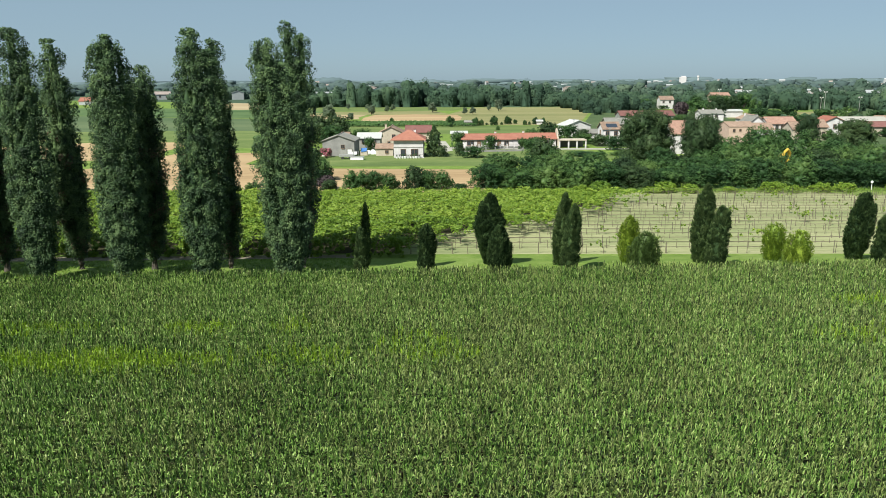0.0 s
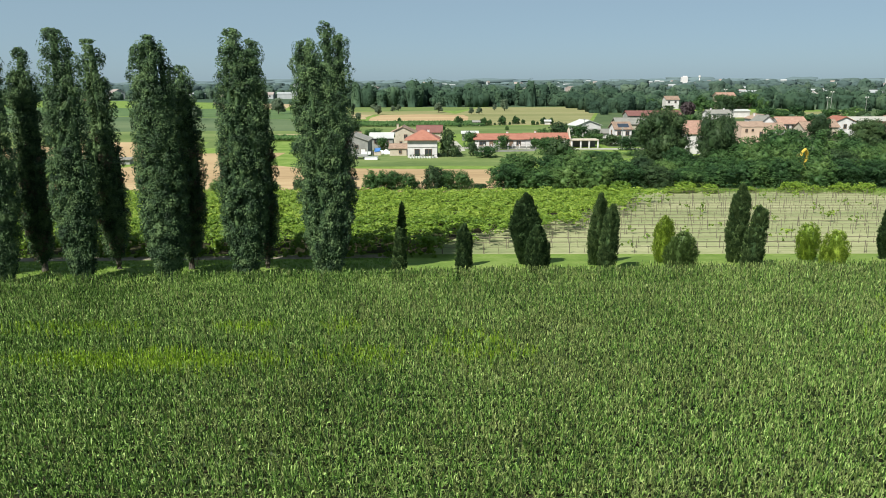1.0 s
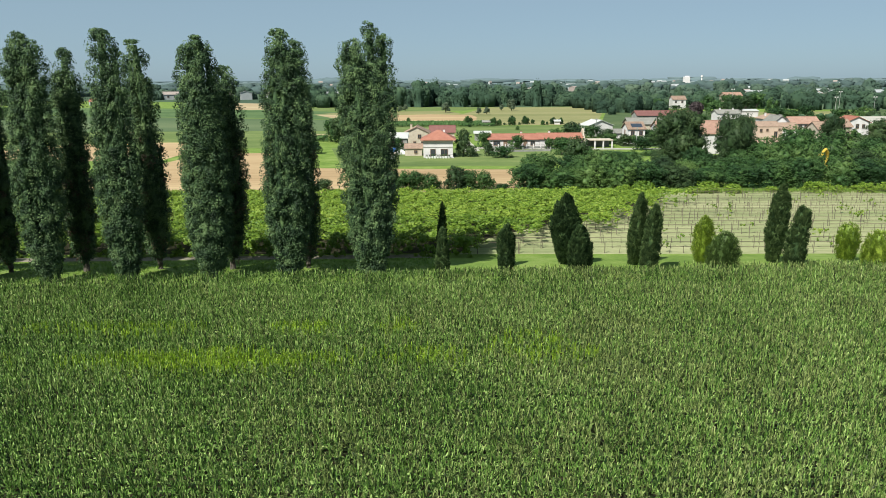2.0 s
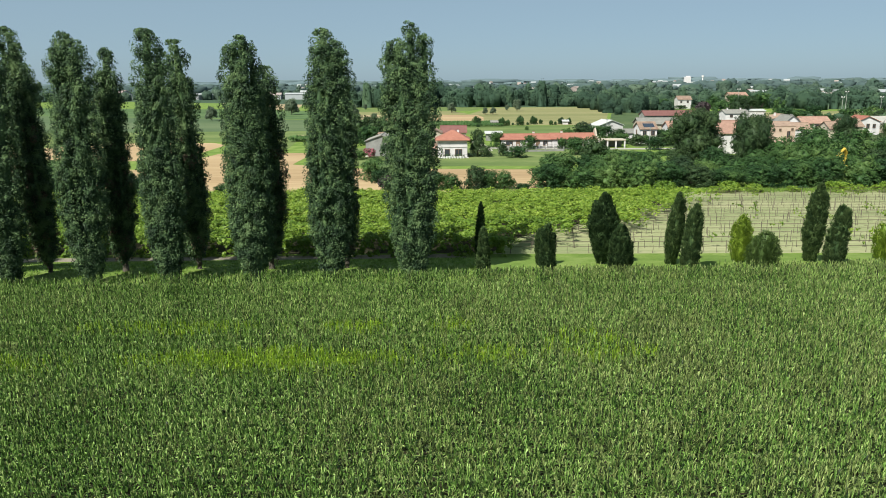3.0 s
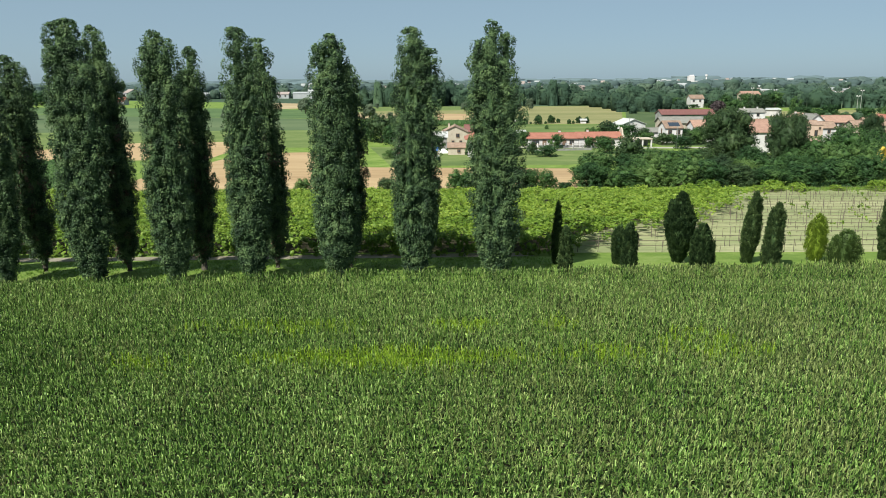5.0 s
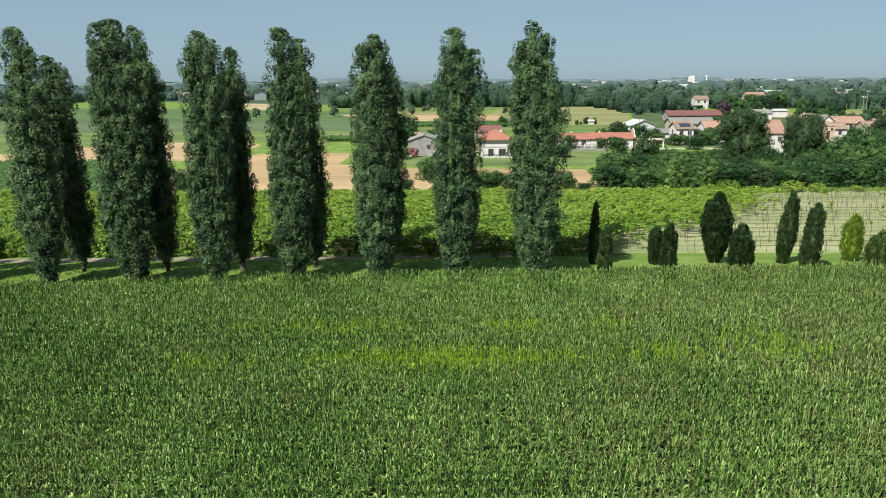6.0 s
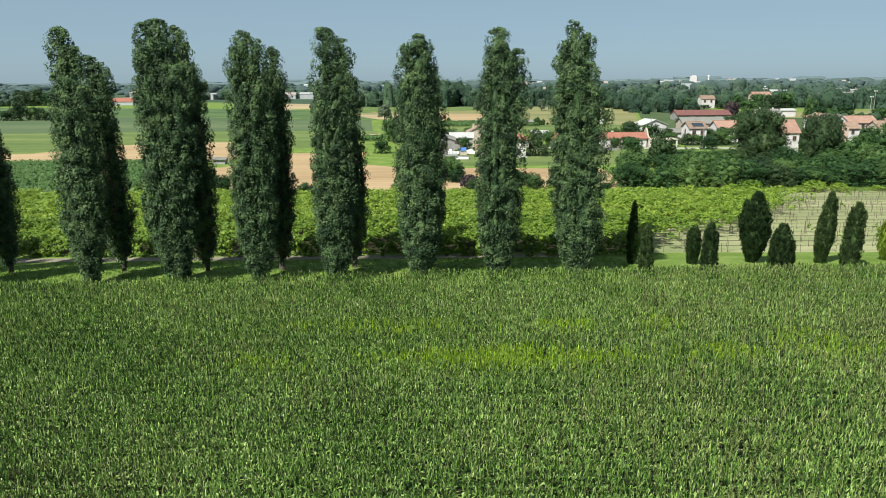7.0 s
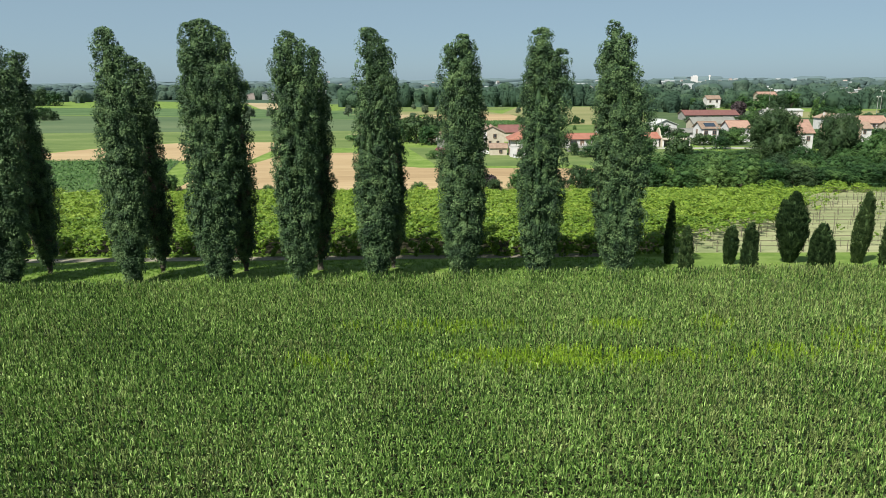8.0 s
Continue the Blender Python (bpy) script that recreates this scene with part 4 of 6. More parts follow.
# ---- broadleaf trees and shrubs ----
def crown_mesh(name, seed, lumps, mat, total, leaf, skirt=False, flat=1.0, core=0.5):
    """Leaves on the uneven skins of a group of lumps (x, y, z, radius)."""
    rng = np.random.default_rng(seed)
    pos, nor = [], []
    tot = sum(r * r for *_, r in lumps)
    for q, (lx, ly, lz, r) in enumerate(lumps):
        n = max(4, int(total / 12 * r * r / tot))
        d = unit(rng.normal(size=(n, 3)))
        if not skirt:
            d[:, 2] = np.where(d[:, 2] < -0.5, -d[:, 2], d[:, 2])
        c = np.array([lx, ly, lz]) + d * np.array([1, 1, flat]) * (r * rng.uniform(0.72, 1.08, n))[:, None]
        keep = c[:, 2] > 0.05
        for a, (qx, qy, qz, w) in enumerate(lumps):
            if a != q:
                keep &= np.linalg.norm((c - np.array([qx, qy, qz])) / np.array([1, 1, flat]), axis=1) > w * 0.72
        c, d = np.repeat(c[keep], 12, axis=0), np.repeat(d[keep], 12, axis=0)
        e = unit(rng.normal(size=c.shape) + d * 0.6)
        pos.append(c + e * leaf * rng.uniform(0.5, 1.9, (len(c), 1)) * np.array([1, 1, 0.5 + 0.5 * flat]))
        nor.append(e * 0.6 + d * 0.6 + rng.normal(size=d.shape) * 0.55 + np.array([0, 0, 0.25]))
    pos, nor = np.concatenate(pos), np.concatenate(nor)
    v, f = leaf_quads(rng, pos, nor, leaf * (0.6 + 0.8 * rng.random(len(pos))), 0.85)
    v[:, 2] = np.maximum(v[:, 2], 0.02)
    mid = np.array([q[:3] for q in lumps[:15]])
    cv, cf = leaf_masses(rng, mid, np.array([(q[3], q[3], q[3] * flat) for q in lumps[:15]]) * core, BALL, 0.10)
    cv[:, 2] = np.maximum(cv[:, 2], 0.03)
    return quads_mesh(name, np.concatenate([v, cv]), np.concatenate([f, cf + len(v)]), [mat], None, len(cf))


def broad_tree(seed, label, name, height, spread, mat, clumps=420, count=16, leaf=0.55, stem=0.22, category="tree", group="", flat=1.0, skirt=False, core=0.5):
    """A trunk, limbs and a crown of uneven lumps; stem: the share of the height below the crown."""
    rng = np.random.default_rng(seed)
    root = thing(name, label, category, group)
    r = spread / 2
    lumps = [(0, 0, height * (stem + 1) / 2, r * 0.62)]
    for k in range(13):
        a, q = k * 2.4 + rng.random(), rng.uniform(0.35, 0.72)
        zz = height * (stem + (1 - stem) * rng.uniform(0.22, 0.86))
        rr = r * rng.uniform(0.22, 0.40)
        shrink = 1.0 - 0.45 * max(0, (zz / height - 0.55) / 0.45)
        lumps.append((r * q * math.cos(a) * shrink, r * q * math.sin(a) * shrink, min(zz, height - rr * flat * 0.95), rr))
    lumps.append((rng.normal(0, 0.1) * r, rng.normal(0, 0.1) * r, height - r * 0.32 * flat, r * 0.32))
    # small lobes that stand out of the main masses
    for k in range(30):
        a, b, c, q = lumps[1 + k % 14]
        d = Vector((rng.normal(), rng.normal(), rng.normal() + 0.4)).normalized() * q * rng.uniform(0.75, 1.0)
        w = q * rng.uniform(0.30, 0.52)
        lumps.append((a + d.x, b + d.y, min(c + d.z * flat, height * 1.04 - w * flat), w))
    low = height * stem * 0.55
    lumps = [(a, b, max(c, q * 0.75 + low * 0.5), q) for a, b, c, q in lumps]
    if skirt:
        for k in range(7):
            a = k * 0.9 + rng.random() * 0.5
            lumps.append((r * 0.66 * math.cos(a), r * 0.66 * math.sin(a), height * 0.14, r * 0.30))
    mesh_part("crown", crown_mesh(name + "_crown", seed, lumps, mat, clumps * count, leaf, skirt, flat, core), root)
    part("trunk", tube_bm([(0, 0, -0.2), (0, 0, height * stem), (0.1, 0, height * 0.7)], [0.03 * height + 0.04, 0.022 * height + 0.03, 0.02], 7), M_BARK, root)
    for a, b, c, q in lumps[1:6]:
        part("limb", tube_bm([(0, 0, height * stem * 0.9), (a * 0.5, b * 0.5, (c + height * stem) / 2), (a, b, c)], [0.012 * height + 0.03, 0.008 * height + 0.02, 0.02], 5), M_BARK, root)
    return root


def plant(root, x, y, turn=0.0, sx=1.0, sz=1.0, ground=None):
    return copy_thing(root, pose(x, y, level(x, y) if ground is None else ground, 0, 0, turn) @ Matrix.Diagonal((sx, sx, sz, 1)))


rng0 = random.Random(4)
HG = "hedgerow behind the vineyard"
hedge_kinds = [broad_tree(400, "dense dark green hedgerow tree beside the vineyard", "hedgerow_tree", 6.0, 6.0, M_HEDGE, 640, 14, 0.23, 0.03, group=HG, flat=1.5, skirt=True),
               broad_tree(401, "light green acacia in the hedgerow", "acacia_tree", 6.0, 6.0, M_ACACIA, 640, 14, 0.23, 0.03, group=HG, flat=1.5, skirt=True),
               broad_tree(402, "dark leafy oak in the hedgerow", "hedgerow_oak", 6.0, 6.0, M_OAK, 640, 14, 0.23, 0.03, group=HG, flat=1.5, skirt=True),
               broad_tree(403, "leafy green garden tree near the houses", "garden_tree", 6.0, 6.0, M_HEDGE, 200, 13, 0.35, 0.06, group="garden trees", flat=1.35, skirt=True),
               broad_tree(404, "light green garden shrub near the houses", "garden_shrub", 6.0, 6.0, M_ACACIA, 200, 13, 0.35, 0.04, group="garden trees", flat=1.35, skirt=True),
               broad_tree(405, "dark green garden tree near the houses", "dark_garden_tree", 6.0, 6.0, M_OAK, 200, 13, 0.35, 0.06, group="garden trees", flat=1.35, skirt=True)]
first = [False] * 6


def hedge(kind, x, y, h, w):
    root = hedge_kinds[kind]
    m = pose(x, y, level(x, y) - 0.05, 0, 0, rng0.random() * 360) @ Matrix.Diagonal((w / 5.3, w / 5.3, h / 6.0, 1))
    if not first[kind]:
        first[kind] = True
        root.matrix_world = m
        return root
    ob = root.copy()
    scene.collection.objects.link(ob)
    for c in root.children:
        d = c.copy()
        scene.collection.objects.link(d)
        d.parent = ob
    ob.matrix_world = m
    return ob


# the belt of trees behind the bare vineyard: place along x, and the height of its top
tops = [(8, 6.0), (14, 5.6), (20, 6.7), (26, 6.2), (31, 5.7), (36, 5.2), (42, 4.8), (48, 5.6), (54, 6.9), (60, 7.2), (66, 6.2), (71, 6.6), (76, 6.4), (81, 5.8), (87, 5.0), (93, 5.2), (99, 5.8), (106, 6.2)]
for x, h in tops:
    hedge(rng0.choice((0, 0, 1, 2)), x + rng0.uniform(-1, 1), 137.2 + rng0.uniform(-1, 1.2), h * rng0.uniform(0.72, 0.92) * (0.9 if x < 52 else 1.0), 7.0)
    if x != 66:
        hedge(rng0.choice((0, 1, 1, 2)), x + 3 + rng0.uniform(-1, 1), 145.5 + rng0.uniform(-1.5, 2), h * rng0.uniform(0.92, 1.10) * (0.85 if x < 52 else 1.0), rng0.uniform(6.6, 8.2))
for x, y, h, w, k in ((46, 157, 5.6, 6, 0), (54.6, 158, 5.0, 6, 1), (61, 160, 7.4, 9, 1), (69, 161, 9.2, 10, 1), (77, 162, 8.4, 10, 1), (84, 160, 7.2, 9, 0), (92, 158, 6.2, 8, 1), (100, 160, 6.2, 9, 1), (108, 158, 6.0, 9, 0)):
    hedge(k, x, y, h, w)
for x, y, h, w, k in ((-412, 662, 13, 17, 2), (-400, 664, 14, 18, 2), (-388, 660, 11, 14, 0), (-264, 402, 9.5, 11, 2), (-256, 404, 7.0, 10, 0), (-250, 402, 5.0, 8, 2), (-270, 400, 5.0, 8, 0)):
    hedge(k + 3, x, y, h, w)
# bushes in front of the stubble
for x, y, h, w, k in ((-22.0, 134.4, 2.0, 3.4, 2), (-16.9, 134.4, 3.7, 5.2, 1), (-13.5, 135.4, 3.4, 4.2, 0), (-10.6, 134.9, 3.0, 3.6, 1), (-5.8, 135.4, 4.3, 5.0, 2), (-3.5, 135.4, 3.6, 3.6, 0), (-0.6, 135.4, 3.4, 3.6, 1), (2.5, 133.4, 1.4, 2.8, 0),
                      (-26.4, 149, 4.6, 6.0, 0), (-25.0, 145, 2.6, 3.6, 0), (-46.2, 133.4, 2.3, 3.4, 1), (-68.9, 133.9, 3.0, 4.0, 0), (-72.2, 134.4, 4.2, 4.6, 0), (-82.8, 133.4, 3.2, 4.4, 1), (-53.0, 132.9, 1.6, 3.0, 1), (-36.1, 133.4, 1.7, 3, 1), (-63.6, 132.4, 1.4, 2.5, 1), (-30.8, 134.4, 2.2, 3.4, 2)):
    hedge(k, x, y, h, w)
vine_bush = broad_tree(415, "bright yellow-green wild vine at the hedgerow foot", "vine_bush", 2.0, 4.4, M_VINE, 60, 14, 0.26, 0.05, "bush", "vine growth along the hedgerow", 0.8, True)
vine_bush.matrix_world = pose(27.6, 129.0, 0)
for x, q in ((24.0, 0.8), (39.5, 1.0), (43.8, 0.8), (36.6, 0.6), (58.5, 1.0), (62.0, 0.7), (67.0, 0.9), (71.5, 0.85), (51.0, 0.55), (80.0, 0.7), (90.0, 0.8)):
    plant(vine_bush, x, 130.2 + 0.4 * math.sin(x), x * 9, q * 1.05, q * 0.85)
# garden trees round the houses
for x, y, h, w, k in ((-3.7, 196, 6.9, 4.6, 2), (-1.8, 195, 3.0, 3.6, 2), (3.2, 197, 3.4, 3.0, 2), (6.8, 193, 2.9, 5.6, 0), (3.0, 222, 4.6, 4.6, 0), (-27.5, 231, 5.0, 6, 0), (-22.5, 210, 4.0, 3.6, 0), (-36.5, 232, 6.0, 7, 0), (-41.5, 240, 8.8, 10, 2), (-37.0, 250, 8.0, 8, 2),
                      (-46.0, 246, 7.4, 8, 0), (12.5, 216.5, 4.0, 4.2, 0), (22.0, 216.5, 3.2, 3.0, 0), (25.5, 214, 3.6, 4.6, 0), (21.8, 167, 7.0, 6.6, 2), (24.5, 170, 4.6, 4.5, 2), (23.0, 199, 4.2, 5.2, 0), (48, 212, 3.6, 5, 0), (33.0, 245, 6.0, 7, 2), (40, 246, 5.0, 6, 0), (27.5, 243, 4.2, 5, 0),
                      (-31, 222, 3.2, 3.6, 0), (-46, 205, 3.5, 4.5, 0), (-34.5, 190, 2.2, 3.4, 0), (57, 240, 4, 6, 0), (62, 246, 4.5, 6, 1), (43, 232, 3.2, 5, 0), (36.5, 176, 3.2, 5, 1), (46, 178, 3.0, 5, 1), (-20, 262, 3.4, 5, 0), (79, 232, 5.0, 7, 1), (91, 238, 4.2, 7, 0)):
    hedge(k + 3, x, y, h, w)

for i in range(30):
    low = 0.55 if i < 7 or i == 8 else 1.0
    hedge(3 + rng0.choice((0, 0, 1, 2)), 33 + i * 3.1 + rng0.uniform(-1.5, 1.5), 168 + 30 * rng0.random() + 0.10 * i, rng0.uniform(2.0, 3.4) * low, rng0.uniform(4.5, 7.5))
for x, y, h, w, k in ((56, 226, 4.2, 6, 3), (46.5, 226, 3.4, 5, 5), (58.5, 229, 5.0, 6, 3), (76, 212, 5.0, 7, 4), (78, 226, 4.6, 7, 3), (94, 214, 4.4, 7, 4), (99, 240, 4.6, 8, 3), (108, 238, 4.0, 7, 3), (125, 244, 4.0, 7, 4), (128, 262, 3.2, 7, 3), (44, 240, 4, 6, 5), (72, 240, 6.5, 8, 3), (80, 252, 6, 8, 5), (146, 262, 3.6, 8, 5), (154, 256, 3.4, 8, 3), (36, 252, 4.6, 6, 3), (98, 300, 3.4, 7, 3), (86, 310, 3.2, 7, 5), (104, 330, 4.5, 7, 3), (152, 322, 4.5, 8, 3), (74, 300, 3, 7, 3), (50.0, 227, 3.0, 5, 3), (54.5, 226, 3.6, 5, 5), (84, 354, 2.4, 6, 3), (90, 353, 2.2, 6, 5), (97, 355, 2.6, 7, 3), (104, 354, 2.2, 6, 3), (110, 356, 2.6, 6, 5), (142.8, 395, 10.4, 10, 5), (153, 372, 10.4, 7, 4), (136, 402, 8, 9, 3), (160, 500, 6.0, 9, 4), (134, 507, 7.0, 8, 3), (155, 503, 3.4, 8, 5), (168, 506, 9, 12, 4), (144, 502, 2.6, 7, 3), (187, 507, 8.8, 14, 3), (178, 500, 9.5, 11, 3), (190, 498, 8.0, 10, 5), (200, 505, 10, 11, 3)):
    hedge(k, x, y, h, w)
for i in range(18):
    hedge(3 + rng0.choice((0, 0, 1, 2)), 138 + i * 5.6 + rng0.uniform(-2, 2), 336 + 30 * rng0.random(), rng0.uniform(4.5, 7.0), rng0.uniform(6, 9))
oak = broad_tree(410, "large dark green oak among the houses", "oak_tree", 12.4, 15.0, M_OAK, 2600, 14, 0.28, 0.10, group="big trees among the houses", flat=1.1, skirt=True, core=0.68)
oak.matrix_world = pose(48.0, 177, 0, 0, 0, 30) @ Matrix.Diagonal((0.98, 0.98, 1.02, 1))
plant(oak, 56.6, 163.6, 130, 0.70, 0.96)
plant(oak, 111.0, 228, 40, 0.56, 0.68)
plant(oak, 104.6, 190, 250, 0.86, 0.75)
willow = broad_tree(411, "grey-green rounded lone tree in the fields", "lone_tree", 5.6, 5.2, M_WILLOW, 230, 14, 0.40, 0.10, group="lone trees in the fields", core=0.75)
willow.matrix_world = pose(-46.4, 440, 0) @ Matrix.Diagonal((0.95, 0.95, 0.95, 1))
for x, y, s in ((-10.8, 466, 1.15), (32.3, 487, 1.35), (-109.4, 455, 1.75), (-118.7, 489, 1.2), (-89.9, 424, 1.15), (-136.8, 386.5, 1.35), (-132.9, 416, 1.0), (-40.3, 478, 0.75), (-37.9, 495, 0.8), (-57.3, 516, 0.7), (-72.3, 528, 0.7), (26.5, 497, 0.7), (9.3, 441, 0.75), (14.0, 440, 0.8), (-50.3, 377, 0.7), (-60.3, 371, 1.5)):
    plant(willow, x, y, x * 7, s * 0.98, s * 0.98)
fruit = broad_tree(412, "small round green orchard tree", "orchard_tree", 4.0, 4.4, M_HEDGE, 120, 14, 0.40, 0.08, group="orchard trees", skirt=True)
fruit.matrix_world = pose(0.7, 333, 0) @ Matrix.Diagonal((0.95, 0.95, 0.95, 1))
for x, y, s in ((11.8, 331, 1.25), (14.5, 332, 0.9), (20.3, 333, 1.45), (27.1, 340, 1.3), (30.9, 344, 0.7), (34.4, 334, 0.75), (39.8, 340, 1.1), (43.2, 340, 1.0), (24.0, 336, 0.45), (36.6, 336, 0.5), (17.0, 334, 0.4), (-28, 360, 0.8), (1.0, 322, 0.6), (-6, 300, 0.7), (20, 300, 0.6)):
    plant(fruit, x, y, x * 11, s * 0.66, s * 0.70)
redbush = broad_tree(413, "dark purple-leaved bush beside the stubble", "purple_bush", 2.0, 3.2, M_PURPLE, 120, 14, 0.4, 0.1, "bush")
redbush.matrix_world = pose(-22.6, 136.5, 0)
plant(redbush, 128.0, 410, 20, 2.4, 3.0)
rosebush = broad_tree(414, "pink-flowering oleander bush by the barn", "oleander_bush", 2.0, 3.4, M_BLOSSOM, 120, 12, 0.32, 0.1, "bush")
rosebush.matrix_world = pose(-32.6, 194.5, 0)


# ---- far woods ----
def wood(name, label, seed, y0, y1, x0, x1, crowns, h, r, leaf, per, mat, gap=None):
    """A wood of many crowns: leaf clumps on rounded heads of uneven height."""
    rng = np.random.default_rng(seed)
    x = rng.uniform(x0, x1, crowns)
    y = rng.uniform(y0, y1, crowns)
    if gap is not None:
        ok = np.array([not gap(a, b) for a, b in zip(x, y)])
        x, y = x[ok], y[ok]
    n = len(x)
    sw = np.array([noise.noise(Vector((a * 0.02, b * 0.02, seed))) for a, b in zip(x, y)])
    hh = h * np.clip(0.80 + 0.35 * sw + rng.normal(0, 0.22, n), 0.45, 1.5)
    rr = r * rng.uniform(0.5, 1.1, n)
    big = rng.random(n) < 0.25
    hh, rr = np.where(big, hh * 1.12, hh * 0.92), np.where(big, rr * 1.3, rr * 0.85)
    heads = np.stack([x, y, hh * 0.55], axis=1)
    cv, cf = leaf_masses(rng, heads, np.stack([rr, rr, hh * 0.45], axis=1) * (0.75 if leaf < 1.2 else 0.84 if leaf < 2.5 else 0.97), BALL_FINE if leaf < 2.5 else BALL, 0.15)
    cv[:, 2] = np.where(cv[:, 2] < np.repeat(heads[:, 2], len(cv) // n) * 0.95, 0.1, cv[:, 2])
    c = np.repeat(heads, per, axis=0)
    d = unit(rng.normal(size=c.shape) + np.array([0, -0.35, 0.25]))
    s = np.stack([np.repeat(rr, per), np.repeat(rr, per), np.repeat(hh * 0.45, per)], axis=1)
    lump = 0.09 * np.sin(d[:, :1] * 6 + np.repeat(x, per)[:, None]) * np.sin(d[:, 2:] * 7 + np.repeat(y, per)[:, None])
    pos = c + d * s * (0.90 + 1.2 * lump + 0.07 * rng.normal(size=(len(c), 1)) if leaf < 1.2 else 0.95 + 0.03 * rng.normal(size=(len(c), 1)))
    pos[:, 2] = np.maximum(pos[:, 2] - np.where(rng.random(len(c)) < 0.25, rng.random(len(c)) * 0.4 * np.repeat(hh, per), 0), 0.3)
    nor = d + rng.normal(size=c.shape) * (0.35 if leaf < 2.5 else 0.15) + np.array([0, -0.1, 0.25])
    near = d[:, 1] < 0.2
    pos, nor = pos[near], nor[near]
    v, f = leaf_quads(rng, pos, nor, leaf * (0.6 + 0.8 * rng.random(len(pos))), 0.9, 0.12)
    return tagged(new(name, quads_mesh(name, np.concatenate([v, cv]), np.concatenate([f, cf + len(v)]), [mat], None, len(cf))), label, "wood", kind="stuff")


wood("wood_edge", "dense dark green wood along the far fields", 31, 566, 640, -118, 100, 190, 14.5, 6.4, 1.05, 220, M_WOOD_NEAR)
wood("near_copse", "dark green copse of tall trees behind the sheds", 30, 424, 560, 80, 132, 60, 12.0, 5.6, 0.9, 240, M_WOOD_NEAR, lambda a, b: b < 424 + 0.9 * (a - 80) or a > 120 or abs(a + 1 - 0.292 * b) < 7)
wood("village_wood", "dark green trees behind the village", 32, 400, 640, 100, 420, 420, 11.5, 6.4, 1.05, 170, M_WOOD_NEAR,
     lambda a, b: (140 < a < 245 and b < 475) or (b < 470 and a < 118) or (132 < a < 206 and b < 522) or (abs(a + 3 - 0.294 * b) < 9 and b < 522))
wood("village_trees", "scattered green trees between village houses", 33, 245, 400, 80, 260, 150, 4.6, 3.0, 0.7, 110, M_WOOD_NEAR,
     lambda a, b: (140 < a < 245 and b > 368) or (b < 310 and 76 < a < 178) or (b < 275 and a < 92) or (320 < b and a < 150))
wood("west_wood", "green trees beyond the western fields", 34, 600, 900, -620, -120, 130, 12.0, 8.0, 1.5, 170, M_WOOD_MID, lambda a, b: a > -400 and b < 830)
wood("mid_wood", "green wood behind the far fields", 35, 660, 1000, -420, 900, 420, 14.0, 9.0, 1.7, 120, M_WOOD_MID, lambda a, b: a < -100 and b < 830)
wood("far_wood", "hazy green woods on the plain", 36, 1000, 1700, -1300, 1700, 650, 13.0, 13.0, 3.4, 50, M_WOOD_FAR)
wood("distant_wood", "woods far away tinted pale blue-green with haze", 37, 1700, 2900, -2200, 2900, 700, 14.0, 26.0, 6.5, 30, M_WOOD_FAR)
wood("horizon_wood", "line of woods at the horizon tinted blue-grey with haze", 38, 3100, 4600, -3600, 4400, 900, 19.0, 90.0, 13.0, 2, M_WOOD_LAST)
wood("wooded_hill", "low wooded hill on the horizon tinted blue-grey with haze", 39, 3000, 3200, -640, -440, 46, 27.0, 70.0, 11.0, 12, M_WOOD_LAST)


def maize_strip(name, label, x0, x1, y0, y1, h, n, seed):
    """A tall maize plot far off: a low wall of upright leaves."""
    rng = np.random.default_rng(seed)
    x, y = rng.uniform(x0, x1, n), rng.uniform(y0, y1, n)
    pos = np.stack([x, y, h * (0.25 + 0.75 * rng.random(n) ** 0.6)], axis=1)
    nor = np.stack([rng.normal(0, 0.7, n), rng.normal(-0.6, 0.5, n), 0.35 + 0.3 * rng.random(n)], axis=1)
    v, f = leaf_quads(rng, pos, nor, rng.uniform(0.7, 1.3, n), 0.6, 0.1)
    return tagged(new(name, quads_mesh(name, v, f, [M_SOY_LEAF])), label, "maize", kind="stuff")


maize_strip("maize_strip", "tall dark green maize strip before the farm", -53, 12, 324, 350, 1.3, 6500, 51)
maize_strip("low_vines", "low dark green vine plot by the stubble", -66, -50, 247, 256, 1.6, 900, 52)


def soy_rows(seed):
    """Knee-high soy in close drilled rows beyond the vines."""
    rng = np.random.default_rng(seed)
    pts = []
    for y in np.arange(133.0, 187.0, 0.75):
        xs = np.arange(-140.0, -87.5 - 13.0 * (y - 134.0) / 53.0, 0.34)
        pts.append(np.stack([xs + rng.normal(0, 0.08, len(xs)), np.full(len(xs), y) + 0.12 * (xs + 140) / 10 + rng.normal(0, 0.10, len(xs)), rng.uniform(0.35, 0.80, len(xs))], axis=1))
    pos = np.concatenate(pts)
    nor = rng.normal(0, 0.55, pos.shape) + np.array([0, -0.35, 0.9])
    v, f = leaf_quads(rng, pos, nor, rng.uniform(0.35, 0.62, len(pos)), 0.8, 0.15)
    return tagged(new("soy_plants", quads_mesh("soy_plants", v, f, [M_SOY_LEAF])), "dense dark green soy plants in drilled rows", "soy", kind="stuff")


soy_rows(53)


